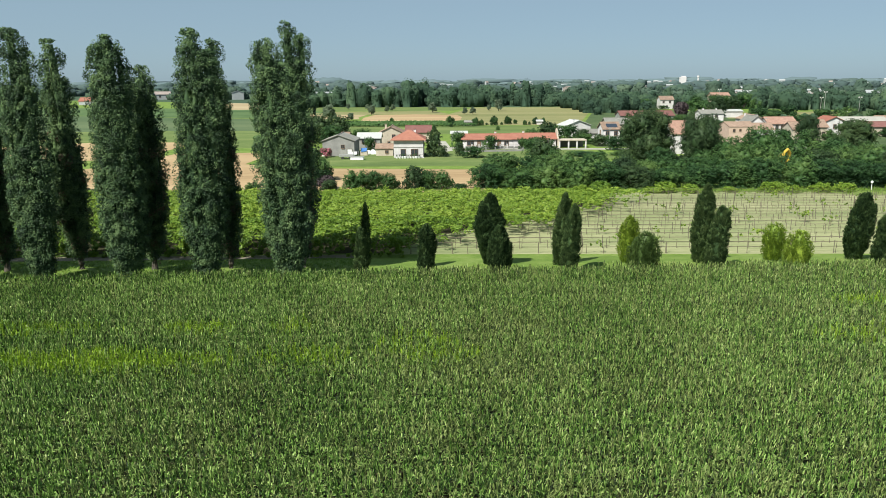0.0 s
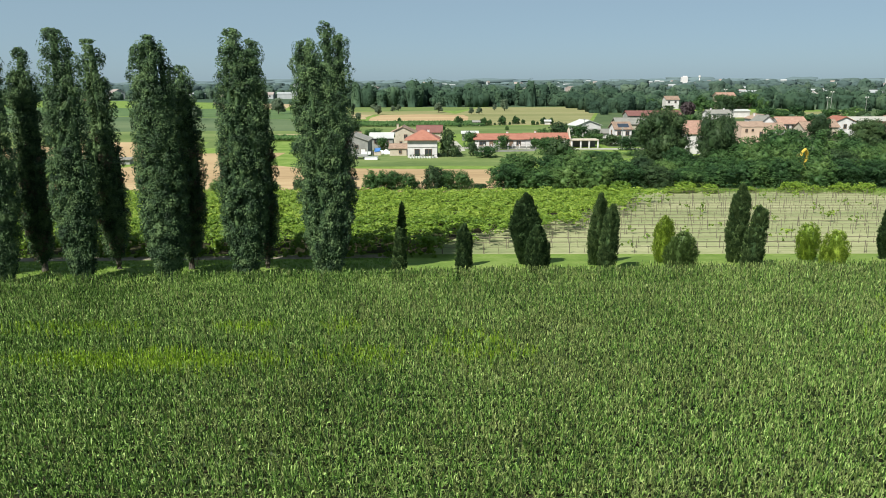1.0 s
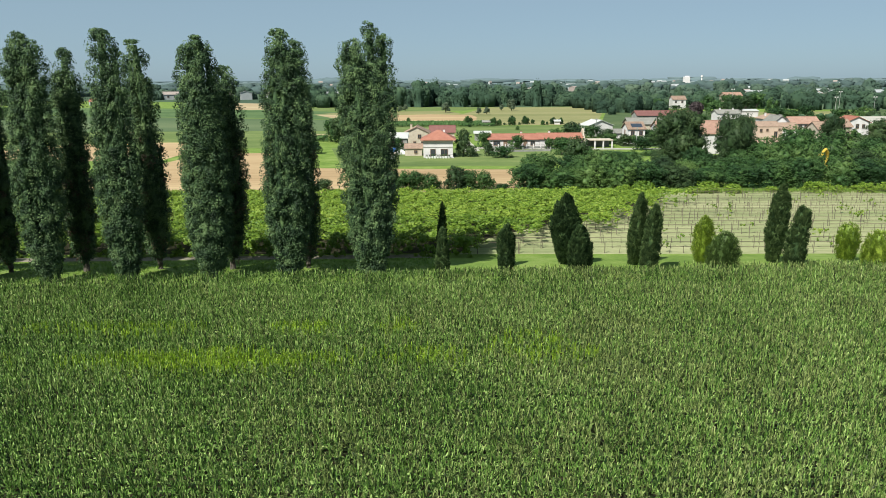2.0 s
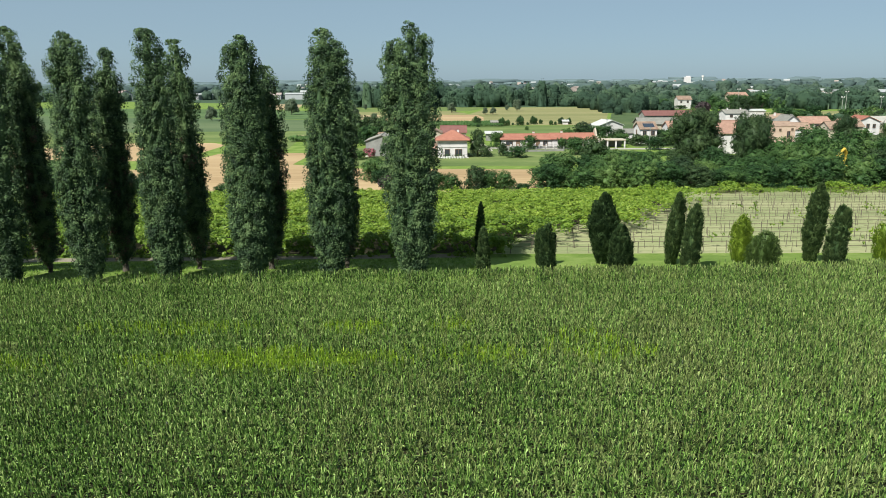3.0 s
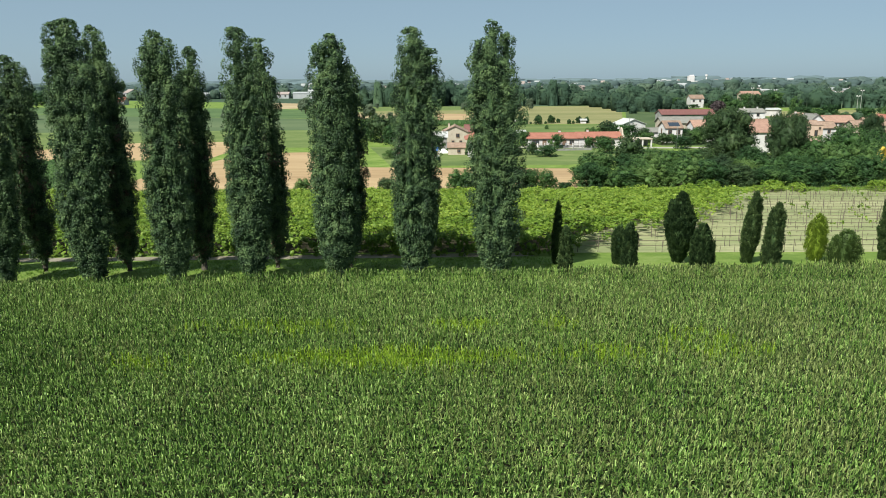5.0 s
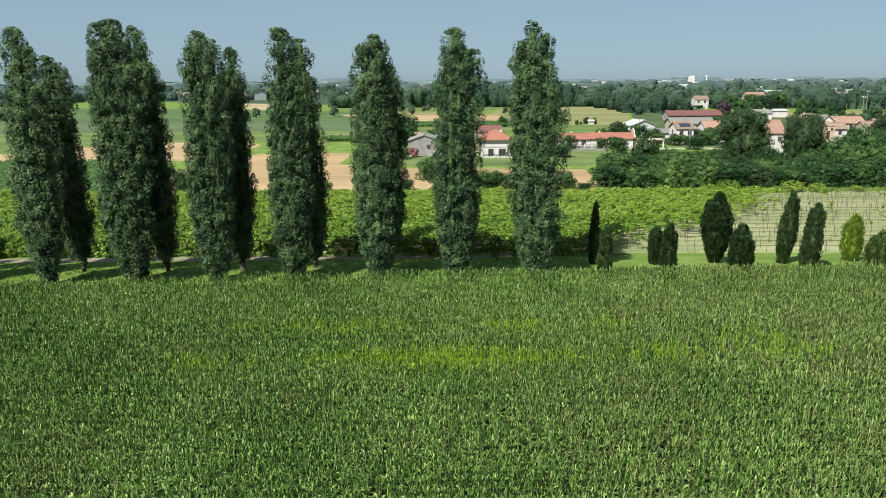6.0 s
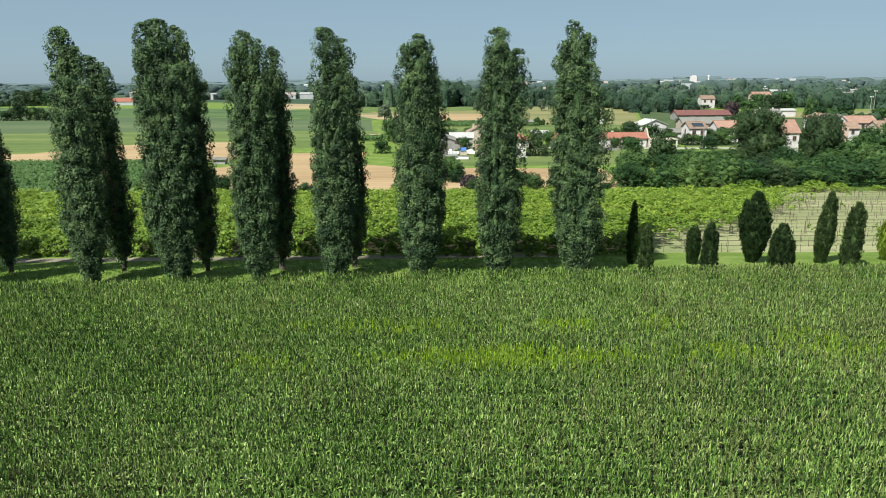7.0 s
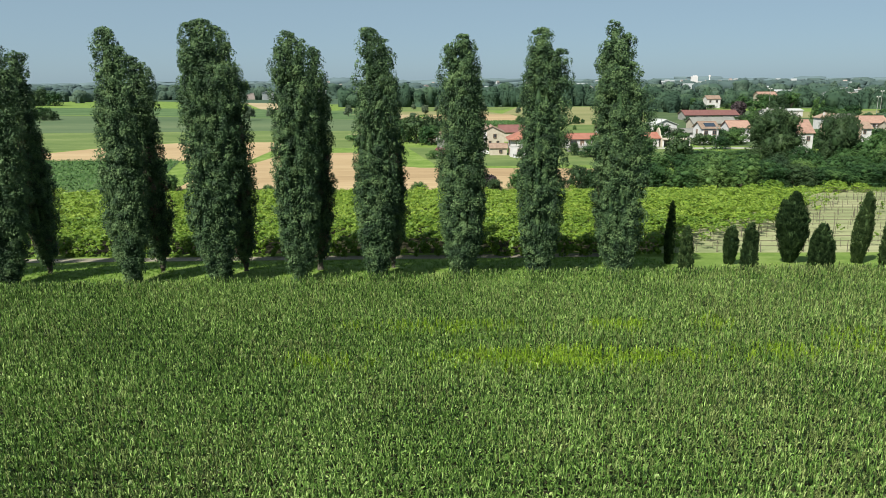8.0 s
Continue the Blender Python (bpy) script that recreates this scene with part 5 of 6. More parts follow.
def tufts(name, label, n, seed, place, height, mat):
    """Upright grass blades in small bunches."""
    rng = np.random.default_rng(seed)
    base = np.array([place(rng) for _ in range(n)])
    base = np.repeat(base, 7, axis=0) + np.concatenate([rng.normal(0, 0.14, (n * 7, 2)), np.zeros((n * 7, 1))], axis=1)
    a = rng.random(n * 7) * 6.28
    side = np.stack([np.cos(a), np.sin(a), np.zeros(n * 7)], axis=1) * 0.035
    top = base + np.stack([rng.normal(0, 0.12, n * 7), rng.normal(0, 0.12, n * 7), height * rng.uniform(0.5, 1.3, n * 7)], axis=1)
    v = np.stack([base - side, base + side, top + side * 0.25, top - side * 0.25], axis=1).reshape(-1, 3)
    return tagged(new(name, quads_mesh(name, v, np.arange(len(v)).reshape(-1, 4), [mat])), label, "grass", kind="stuff")


def verge_place(rng):
    x = rng.uniform(-95, -8)
    y = edge_y(x) + 0.4 + 14.0 * rng.random() ** 1.6
    return (x, y, level(x, y) - 0.01)


def hedge_foot(rng):
    x = rng.uniform(-90, 108)
    return (x, rng.normal(131.6, 1.2), 0.0)


tufts("verge_grass", "rough green grass along the corn and lane", 6000, 61, verge_place, 0.17, M_GRASS_TUFT)
tufts("hedge_foot_grass", "tall green grass at the foot of the hedgerow", 2600, 62, hedge_foot, 0.5, M_GRASS_TUFT)


# ---- buildings ----
def gable_wall(w, d, eave, ridge, along="x"):
    """Walls under a ridge roof: the ridge runs along x or along y. Front face at y = -d/2."""
    bm = bmesh.new()
    hw, hd = w / 2, d / 2
    a = [bm.verts.new(p) for p in ((-hw, -hd, -0.3), (hw, -hd, -0.3), (hw, hd, -0.3), (-hw, hd, -0.3))]
    b = [bm.verts.new(p) for p in ((-hw, -hd, eave), (hw, -hd, eave), (hw, hd, eave), (-hw, hd, eave))]
    if along == "x":
        r = [bm.verts.new((-hw, 0, ridge)), bm.verts.new((hw, 0, ridge))]
        sides = [(a[0], a[1], b[1], b[0]), (a[1], a[2], b[2], r[1], b[1]), (a[2], a[3], b[3], b[2]), (a[3], a[0], b[0], r[0], b[3]), (b[0], b[1], r[1], r[0]), (b[2], b[3], r[0], r[1])]
    else:
        r = [bm.verts.new((0, -hd, ridge)), bm.verts.new((0, hd, ridge))]
        sides = [(a[0], a[1], b[1], r[0], b[0]), (a[1], a[2], b[2], b[1]), (a[2], a[3], b[3], r[1], b[2]), (a[3], a[0], b[0], b[3]), (b[1], b[2], r[1], r[0]), (b[3], b[0], r[0], r[1])]
    for s in sides:
        bm.faces.new(s)
    bm.faces.new(list(reversed(a)))
    return bm


def slab(p, thick):
    """A sloping roof plane with thickness, from its four corners."""
    bm = bmesh.new()
    lo = [bm.verts.new(q) for q in p]
    hi = [bm.verts.new((q[0], q[1], q[2] + thick)) for q in p]
    n = len(p)
    bm.faces.new(list(reversed(lo)))
    bm.faces.new(hi)
    for i in range(n):
        bm.faces.new((lo[i], lo[(i + 1) % n], hi[(i + 1) % n], hi[i]))
    return bm


def roof_planes(w, d, eave, ridge, along, over, style):
    hw, hd = w / 2 + over, d / 2 + over
    if style == "hip":
        drop = over * (ridge - eave) / (d / 2)
        e, k = eave - drop, max(hw - hd, 0.3)
        return [[(-hw, -hd, e), (hw, -hd, e), (k, 0, ridge), (-k, 0, ridge)], [(hw, hd, e), (-hw, hd, e), (-k, 0, ridge), (k, 0, ridge)],
                [(hw, -hd, e), (hw, hd, e), (k, 0, ridge)], [(-hw, hd, e), (-hw, -hd, e), (-k, 0, ridge)]]
    if along == "x":
        e = eave - over * (ridge - eave) / (d / 2)
        return [[(-hw, -hd, e), (hw, -hd, e), (hw, 0, ridge), (-hw, 0, ridge)], [(hw, hd, e), (-hw, hd, e), (-hw, 0, ridge), (hw, 0, ridge)]]
    e = eave - over * (ridge - eave) / (w / 2)
    return [[(hw, -hd, e), (hw, hd, e), (0, hd, ridge), (0, -hd, ridge)], [(-hw, hd, e), (-hw, -hd, e), (0, -hd, ridge), (0, hd, ridge)]]


def window(parent, x, z, w, h, face="front", half=0.0, shutters=False, door=False, mat=None):
    """A framed window or door set in a wall; face: which wall, half: that wall's distance from the middle."""
    holder_name = "door" if door else "window"
    bm = bmesh.new()
    t = 0.09
    for q in ((-w / 2 - t, 0, z - h / 2 - (0 if door else t), -w / 2, 0.12, z + h / 2 + t), (w / 2, 0, z - h / 2 - (0 if door else t), w / 2 + t, 0.12, z + h / 2 + t), (-w / 2, 0, z + h / 2, w / 2, 0.12, z + h / 2 + t)):
        add_box(bm, q[0], -q[4], q[2], q[3], q[1], q[5])
    if not door:
        add_box(bm, -w / 2 - 0.05, -0.2, z - h / 2 - t - 0.04, w / 2 + 0.05, 0, z - h / 2)
        add_box(bm, -0.03, -0.08, z - h / 2, 0.03, 0, z + h / 2)
    ob = part(holder_name, bm, M_FRAME, parent)
    part("door_leaf" if door else "pane", box_bm(-w / 2, -0.05, z - h / 2, w / 2, -0.004, z + h / 2), mat or M_GLASS, ob)
    if shutters:
        for sg in (-1, 1):
            part("shutter", box_bm(sg * (w * 0.75 + t) - w * 0.25, -0.16, z - h / 2, sg * (w * 0.75 + t) + w * 0.25, -0.10, z + h / 2), M_FRAME, ob)
    if face == "front":
        ob.matrix_basis = pose(x, -half - 0.002, 0)
    elif face == "left":
        ob.matrix_basis = pose(-half - 0.002, x, 0, 0, 0, -90)
    elif face == "right":
        ob.matrix_basis = pose(half + 0.002, x, 0, 0, 0, 90)
    return ob


def house(label, x, y, w, d, eave, ridge, wall, roof, along="x", style="gable", turn=0.0, over=0.45, wins=(), doors=(), chimneys=(), category="house", name="house", group="", thick=0.16):
    root = thing(name, label, category, group, pose(x, y, 0, 0, 0, turn))
    top = ridge - 0.02
    if style == "hip":
        part("wall", box_bm(-w / 2, -d / 2, -0.3, w / 2, d / 2, eave - 0.02), wall, root)
    else:
        part("wall", gable_wall(w, d, eave - 0.02, top, along), wall, root)
    for pl in roof_planes(w, d, eave, ridge, along, over, style):
        part("roof", slab(pl, thick), roof, root)
    if style == "gable":
        if along == "x":
            part("ridge_tiles", tube_bm([(-w / 2 - over, 0, ridge + thick), (w / 2 + over, 0, ridge + thick)], [0.14, 0.14], 6), roof, root)
        else:
            part("ridge_tiles", tube_bm([(0, -d / 2 - over, ridge + thick), (0, d / 2 + over, ridge + thick)], [0.14, 0.14], 6), roof, root)
    for wx, wz, ww, wh, *rest in wins:
        face = rest[0] if rest else "front"
        window(root, wx, wz, ww, wh, face, d / 2 if face == "front" else w / 2, shutters=bool(rest[1:]))
    for wx, ww, wh, *rest in doors:
        window(root, wx, wh / 2, ww, wh, "front", d / 2, door=True, mat=rest[0] if rest else M_FRAME)
    for cx, cy, cz in chimneys:
        ch = part("chimney", box_bm(cx - 0.3, cy - 0.3, cz - 1.4, cx + 0.3, cy + 0.3, cz), wall, root)
        part("chimney_cap", box_bm(cx - 0.4, cy - 0.4, cz + 0.12, cx + 0.4, cy + 0.4, cz + 0.2), roof, ch)
        part("chimney_leg", box_bm(cx - 0.28, cy - 0.28, cz, cx - 0.14, cy + 0.28, cz + 0.12), wall, ch)
        part("chimney_leg", box_bm(cx + 0.14, cy - 0.28, cz, cx + 0.28, cy + 0.28, cz + 0.12), wall, ch)
    return root


farm = house("white two-storey farmhouse with a red hipped roof", -10.4, 197.0, 7.8, 8.0, 4.95, 6.9, M_WHITE, M_TILE_RED, style="hip", over=0.8,
             wins=((1.6, 1.35, 1.7, 1.7), (-1.0, 3.6, 0.7, 1.4, "left"), (-1.0, 1.4, 0.7, 1.3, "left")), doors=((-1.4, 1.2, 2.2, M_GLASS),), chimneys=((1.5, 1.0, 7.0),))
part("string_course", box_bm(-4.05, -4.1, 2.72, 4.05, -4.003, 2.84), M_GREYWALL, farm)
barn = house("weathered grey barn with a low gabled roof", -29.6, 203, 8.6, 11, 4.1, 5.6, M_GREYWALL, M_TILE_GREY, "y", over=0.35, wins=((1.2, 2.6, 0.9, 0.8), (-2.6, 1.1, 1.0, 1.9)), doors=((3.0, 1.2, 1.9, M_CLOTH), (-4.0, 1.2, 1.9, M_CLOTH)), category="barn", name="barn")
house("small pale outbuilding with a white sheet roof", -23.3, 218, 6.6, 5, 3.5, 4.7, M_GREYWALL, M_SHEET, "x", over=0.4, wins=((-1.4, 2.5, 1.3, 0.9), (1.6, 2.6, 0.9, 0.8)), doors=((0.3, 1.2, 1.8),), category="outbuilding", name="outbuilding")
house("old stone house with a weathered gabled roof", -17.6, 229, 7.6, 9, 4.3, 6.1, M_STONE, M_TILE_OLD, "y", over=0.35, wins=((0.9, 3.3, 0.9, 1.0), (-0.6, 1.3, 0.7, 0.8), (1.8, 1.3, 0.7, 0.8)), chimneys=((-1.8, 0, 6.6),))
house("brown-roofed hay barn behind the farmhouse", -10.0, 247, 8.2, 8, 3.2, 5.1, M_STONE, M_TILE_MAROON, "x", over=0.4, category="barn", name="hay_barn")
house("low tiled lean-to beside the farmhouse", -17.2, 200.5, 4.6, 5.0, 2.0, 2.9, M_STONE, M_TILE_OLD, "x", over=0.3, wins=((0.6, 1.1, 0.7, 0.7),), category="lean-to", name="lean_to")
house("long low white house with an orange-red tiled roof", 11.9, 224.2, 15.0, 8.0, 2.6, 3.8, M_WHITE, M_TILE_RED, "x", over=0.5,
                   wins=((-5.2, 1.4, 1.9, 1.1), (1.2, 1.4, 1.4, 1.2), (5.6, 1.4, 1.2, 1.2)), doors=((-2.6, 1.0, 2.1), (3.4, 1.0, 2.1)), chimneys=((2.5, 0.6, 4.5),))
house("long low white house with an orange-red tiled roof", 25.9, 224.2, 12.8, 8.4, 2.7, 3.95, M_WHITE, M_TILE_RED, "x", over=0.5, wins=((-3.6, 1.4, 1.4, 1.2), (0.2, 1.4, 1.4, 1.2), (3.6, 1.4, 1.2, 1.2)), doors=((-1.8, 1.0, 2.1),), chimneys=((-3.0, 0.4, 4.6),))
par = thing("parapet_wall", "plastered end wall with a curved top beside the house", "wall", at=pose(32.9, 223.5, 0))
pb = bmesh.new()
prof = [(-4.0, 0), (4.0, 0), (4.0, 2.8), (2.4, 3.6), (1.2, 5.0), (0.0, 5.6), (-1.2, 5.0), (-2.4, 3.6), (-4.0, 2.8)]
pa, pc = [pb.verts.new((-0.2, q, z)) for q, z in prof], [pb.verts.new((0.2, q, z)) for q, z in prof]
pb.faces.new(list(reversed(pa))), pb.faces.new(pc)
for i in range(len(prof)):
    j = (i + 1) % len(prof)
    pb.faces.new((pa[i], pa[j], pc[j], pc[i]))
part("panel", pb, M_STONE, par)
port = thing("carport", "flat-roofed open carport with white pillars", "carport", at=pose(37.2, 221.5, 0))
part("roof", box_bm(-4.2, -2.6, 2.15, 4.2, 2.8, 2.45, bevel=0.03), M_STONE, port)
part("back_wall", box_bm(-4.0, 2.2, -0.1, 4.0, 2.5, 2.15), M_GREYWALL, port)
for q in (-3.9, -1.2, 1.3, 3.9):
    part("pillar", box_bm(q - 0.2, -2.4, -0.1, q + 0.2, -2.0, 2.15), M_WHITE, port)
house("low shed with a white sheet roof", 45.6, 268, 9.6, 7, 3.9, 5.6, M_WHITE, M_SHEET, "y", over=0.4, category="shed", name="shed", turn=18)
house("low white annex behind the carport", 47.5, 247, 8, 6, 2.6, 3.6, M_WHITE, M_TILE_GREY, "x", category="outbuilding", name="outbuilding")
sol = house("white gabled house with solar panels on its tiled roof", 51.4, 236, 5.2, 8.6, 4.7, 6.5, M_WHITE, M_TILE_OLD, "x", over=0.4, wins=((1.3, 3.4, 1.0, 1.2), (-1.3, 3.4, 1.0, 1.2), (0.3, 3.2, 0.9, 1.9, "left")))
part("solar_panel", slab([(-1.4, -3.5, 5.06), (2.0, -3.5, 5.06), (2.0, -1.2, 6.02), (-1.4, -1.2, 6.02)], 0.22), M_SOLAR, sol)
house("white house with a bright orange tiled roof", 64.4, 204, 7.4, 9, 5.6, 8.6, M_WHITE, M_TILE_ORANGE, "x", over=0.4, wins=((2.4, 4.0, 0.8, 1.0),), chimneys=((-1.8, 0.5, 8.6),))
house("white tiled house behind the solar roof", 62.4, 240, 6.6, 8, 4.6, 6.5, M_WHITE, M_TILE_ORANGE, "x", over=0.4, wins=((0, 3.6, 0.9, 1.2),))
house("long low farm shed with a dark red roof", 97, 368, 26, 12, 2.6, 4.6, M_GREYWALL, M_TILE_MAROON, "x", category="shed", name="farm_shed", wins=((-9, 1.4, 2.4, 1.2), (-3, 1.4, 2.4, 1.2), (4, 1.4, 2.4, 1.2), (10, 1.4, 2.4, 1.2)))
house("old farm building with a grey tiled roof", 64, 268, 15, 9, 4.4, 6.2, M_STONE, M_TILE_GREY, "x", category="barn", name="barn")
house("white two-storey house with balconies among trees", 149.6, 516, 9, 9, 6.2, 8.4, M_WHITE, M_TILE_OLD, "x", wins=((-2.4, 4.6, 1.2, 1.4), (2.0, 4.6, 1.2, 1.4), (0, 1.6, 1.4, 1.4)))
house("stone house with a red roof among trees", 187, 518, 12, 10, 8.4, 10.6, M_STONE, M_TILE_ORANGE, "x")
house("bare orange brick building with a tiled roof", 85.9, 220, 7.7, 9, 6.2, 7.3, M_BRICKWALL, M_TILE_OLD, "x", over=0.1, wins=((1.9, 4.0, 0.8, 1.6), (-2.4, 5.2, 0.6, 0.7), (-0.6, 5.3, 0.5, 0.5), (2.9, 5.4, 0.5, 0.5)))
house("white gabled village house with dark roof tiles", 102.0, 249, 5.2, 9, 5.6, 7.8, M_WHITE, M_TILE_GREY, "y", over=0.4, wins=((-1.2, 4.2, 0.8, 1.2), (1.2, 4.2, 0.8, 1.2)), chimneys=((1.4, 0, 8.0),))
house("low house with a faded pink tiled roof", 112.4, 238, 6.4, 8, 4.2, 6.2, M_STONE, M_TILE_OLD, "x", over=0.3, wins=((-1.4, 2.6, 0.8, 1.0),), chimneys=((2.6, 0.5, 6.6),))
house("white house with weathered tiles and a chimney", 119.4, 294, 8, 8, 4.6, 6.1, M_WHITE, M_TILE_OLD, "y", wins=((-1.6, 3.0, 0.9, 1.2), (1.6, 3.0, 0.9, 1.2)), chimneys=((-2.0, 0, 6.6),))
house("white arcaded row house with orange tiles", 113.8, 256, 9.4, 8, 5.0, 6.9, M_WHITE, M_TILE_ORANGE, "x", wins=tuple((-3.7 + 1.85 * i, 3.7, 0.9, 1.5) for i in range(5)), chimneys=((-4.6, -1, 6.6), (3.4, 0, 6.6)))
house("pale village house with weathered roof tiles", 121.4, 247, 6.4, 8, 4.4, 6.5, M_STONE, M_TILE_OLD, "x", wins=((-2, 2.2, 0.9, 1.1), (2, 2.2, 0.9, 1.1)))
house("small white annex between village houses", 99.8, 236, 5.4, 6, 4.4, 6.0, M_WHITE, M_TILE_OLD, "x", wins=((0.6, 3.2, 0.8, 1.0),), category="outbuilding", name="outbuilding")
house("white end house with orange roof", 137.5, 268, 8.5, 9, 4.6, 6.5, M_WHITE, M_TILE_RED, "y", wins=((0, 3.2, 1.0, 1.4), (2.2, 3.2, 0.9, 1.2)))
house("broad low hall with a pale sheet roof", 155, 280, 17, 14, 3.6, 5.6, M_STONE, M_SHEET_OLD, "x", category="hall", name="hall")
house("low shed with a dark red sheet roof", 150, 262, 9, 7, 3.4, 4.8, M_STONE, M_TILE_MAROON, "x", category="shed", name="shed")
house("village house with old roof tiles", 170, 284, 14, 9, 3.8, 5.8, M_STONE, M_TILE_OLD, "x")
house("dark-roofed village house with chimneys", 128.4, 366, 11, 9, 3.4, 5.0, M_WHITE, M_TILE_GREY, "x", wins=((-2.6, 2.2, 1.2, 1.2), (2.0, 2.2, 1.2, 1.2)), chimneys=((-3.2, 0, 5.8), (3.2, 0, 5.8)))
house("pale village building with a flat sheet roof", 149, 396, 12, 8, 3.2, 3.9, M_WHITE, M_SHEET, "x")
house("small pale garden shed with a sheet roof", 3.6, 250, 5.2, 4, 2.4, 2.9, M_GREYWALL, M_SHEET, "x", category="shed", name="garden_shed")
house("small grey stone hut in the orchard", 8.6, 331, 3.0, 2.6, 1.7, 2.2, M_STONE, M_TILE_GREY, "x", category="shed", name="garden_shed")
house("small white garden shed behind the houses", 41.4, 338, 2.4, 2.2, 1.5, 1.9, M_WHITE, M_SHEET, "x", category="shed", name="garden_shed")
house("pale field hut by the hedge", -83.9, 180.5, 3.0, 2.4, 1.2, 1.45, M_GREYWALL, M_TILE_GREY, "x", category="hut", name="field_hut")
house("low stone hut among garden trees", -35.5, 240, 6, 5, 2.4, 3.4, M_STONE, M_TILE_OLD, "x", category="hut", name="field_hut")
# far houses on the left and over the plain
kinds = [house("small far village house with a tiled roof", -215, 860, 14, 9, 5, 7.4, M_WALL_FAR, M_TILE_FAR, "x", group="far village houses", wins=((-3, 3, 1.6, 1.8), (3, 3, 1.6, 1.8))),
         house("pale far village building with a sheet roof", -190, 850, 22, 10, 6, 7.4, M_WALL_FAR, M_WALL_FAR, "x", group="far village houses", category="building", name="building"),
         house("far brick-coloured village house with orange tiles", -260, 850, 12, 9, 5, 7.2, M_TILE_FAR, M_TILE_FAR, "y", group="far village houses")]
far = random.Random(12)
for k in range(26):
    yy = far.uniform(640, 1000)
    copy_thing(kinds[far.choice((0, 0, 2, 1, 1))], pose(yy * far.uniform(0.33, 0.66), yy, 0, 0, 0, far.uniform(-40, 40)))
for k in range(40):
    yy = far.uniform(1000, 2400)
    s = far.uniform(0.9, 1.4)
    copy_thing(kinds[far.choice((0, 1, 1, 2, 1))], pose(yy * far.uniform(-0.62, 0.72), yy, 0, 0, 0, far.uniform(-60, 60)) @ Matrix.Diagonal((s, s, s, 1)))
for k in range(70):
    yy = far.uniform(1300, 3000)
    s = yy / 1300 * far.uniform(0.8, 1.3)
    copy_thing(kinds[far.choice((0, 1, 1, 0))], pose(yy * far.uniform(-0.25, 0.75), yy, 0, 0, 0, far.uniform(-60, 60)) @ Matrix.Diagonal((s * 0.38, s * 0.38, s * 0.95, 1)))
for x, y, s in ((-330, 850, 1.2), (-300, 860, 1.0), (-243, 840, 1.3), (-175, 880, 1.3), (-150, 870, 1.0), (-410, 900, 1.5)):
    copy_thing(kinds[int(s * 10) % 3], pose(x, y, 0, 0, 0, x) @ Matrix.Diagonal((s, s, s, 1)))

house("long low far hall with a red tiled roof", -322, 664, 19, 10, 3.4, 6.4, M_WALL_FAR, M_TILE_RED, "x", category="hall", name="hall")
silo = thing("grain_silo", "tall white industrial silo building on the horizon", "silo", at=pose(838, 2700, 0))
part("tower", box_bm(-10, -10, 0, 10, 10, 28, bevel=0.3), M_WHITE, silo)
part("annex", box_bm(-46, -10, 0, -10.2, 10, 9), M_SHEET, silo)
part("annex", box_bm(10.2, -14, 0, 74, 12, 10), M_SHEET, silo)
part("penthouse", box_bm(-4, -6, 28, 8, 6, 31), M_WHITE, silo)
tow = thing("water_tower", "slim pale water tower on the horizon", "tower", at=pose(893, 2700, 0))
part("shaft", tube_bm([(0, 0, 0), (0, 0, 25), (0, 0, 26), (0, 0, 32)], [2.2, 2.2, 4.2, 4.4], 12), M_WHITE, tow)

# ---- poles, fence, yard clutter ----
def lamp_pole(x, y, h):
    root = thing("floodlight_pole", "tall grey floodlight pole at the sports ground", "pole", "floodlight poles", pose(x, y, 0))
    part("pole", tube_bm([(0, 0, -0.2), (0, 0, h)], [0.15, 0.09], 8), M_POLE, root)
    part("crossbar", box_bm(-1.0, -0.1, h, 1.0, 0.1, h + 0.22), M_POLE, root)
    for q in (-0.7, 0.7):
        part("lamp_head", box_bm(q - 0.3, -0.35, h + 0.24, q + 0.3, 0.1, h + 0.75, bevel=0.05), M_WHITE, root)
    return root


for x, y, h in ((209.5, 420, 9.0), (212.5, 422, 12), (231.2, 420, 9), (262, 440, 13), (170, 470, 13)):
    lamp_pole(x, y, h)
goal = thing("football_goal", "white metal football goal on the sports ground", "goal", at=pose(214, 400, 0))
for q in (-3.6, 3.6):
    part("post", tube_bm([(q, 0, -0.1), (q, 0, 2.5)], [0.12, 0.12], 8), M_WHITE, goal)
part("crossbar", tube_bm([(-3.7, 0, 2.5), (3.7, 0, 2.5)], [0.12, 0.12], 8), M_WHITE, goal)
for x, y in ((46.8, 213.0), (44.5, 262)):
    root = thing("utility_pole", "plain concrete utility pole beside the road", "pole", "utility poles", pose(x, y, 0))
    part("pole", tube_bm([(0, 0, -0.2), (0, 0, 6.5)], [0.16, 0.10], 8), M_POLE, root)
    part("crossarm", box_bm(-0.5, -0.06, 6.1, 0.5, 0.06, 6.25), M_POLE, root)

fence = thing("garden_wall", "low pale garden wall with pillars before the long house", "wall", at=pose(0, 218.6, 0))
for i in range(10):
    xx = 5.0 + i * 2.1
    part("pillar", box_bm(xx - 0.16, -0.16, -0.1, xx + 0.16, 0.16, 1.35, bevel=0.02), M_WHITE, fence)
    if i < 9:
        part("panel", box_bm(xx + 0.17, -0.06, -0.1, xx + 1.93, 0.06, 0.75), M_GREYWALL, fence)
        part("rail", box_bm(xx + 0.17, -0.03, 1.0, xx + 1.93, 0.03, 1.08), M_DARKMETAL, fence)
front_fence = thing("front_fence", "low fence with flower pots before the farmhouse", "fence", at=pose(0, 191.8, 0))
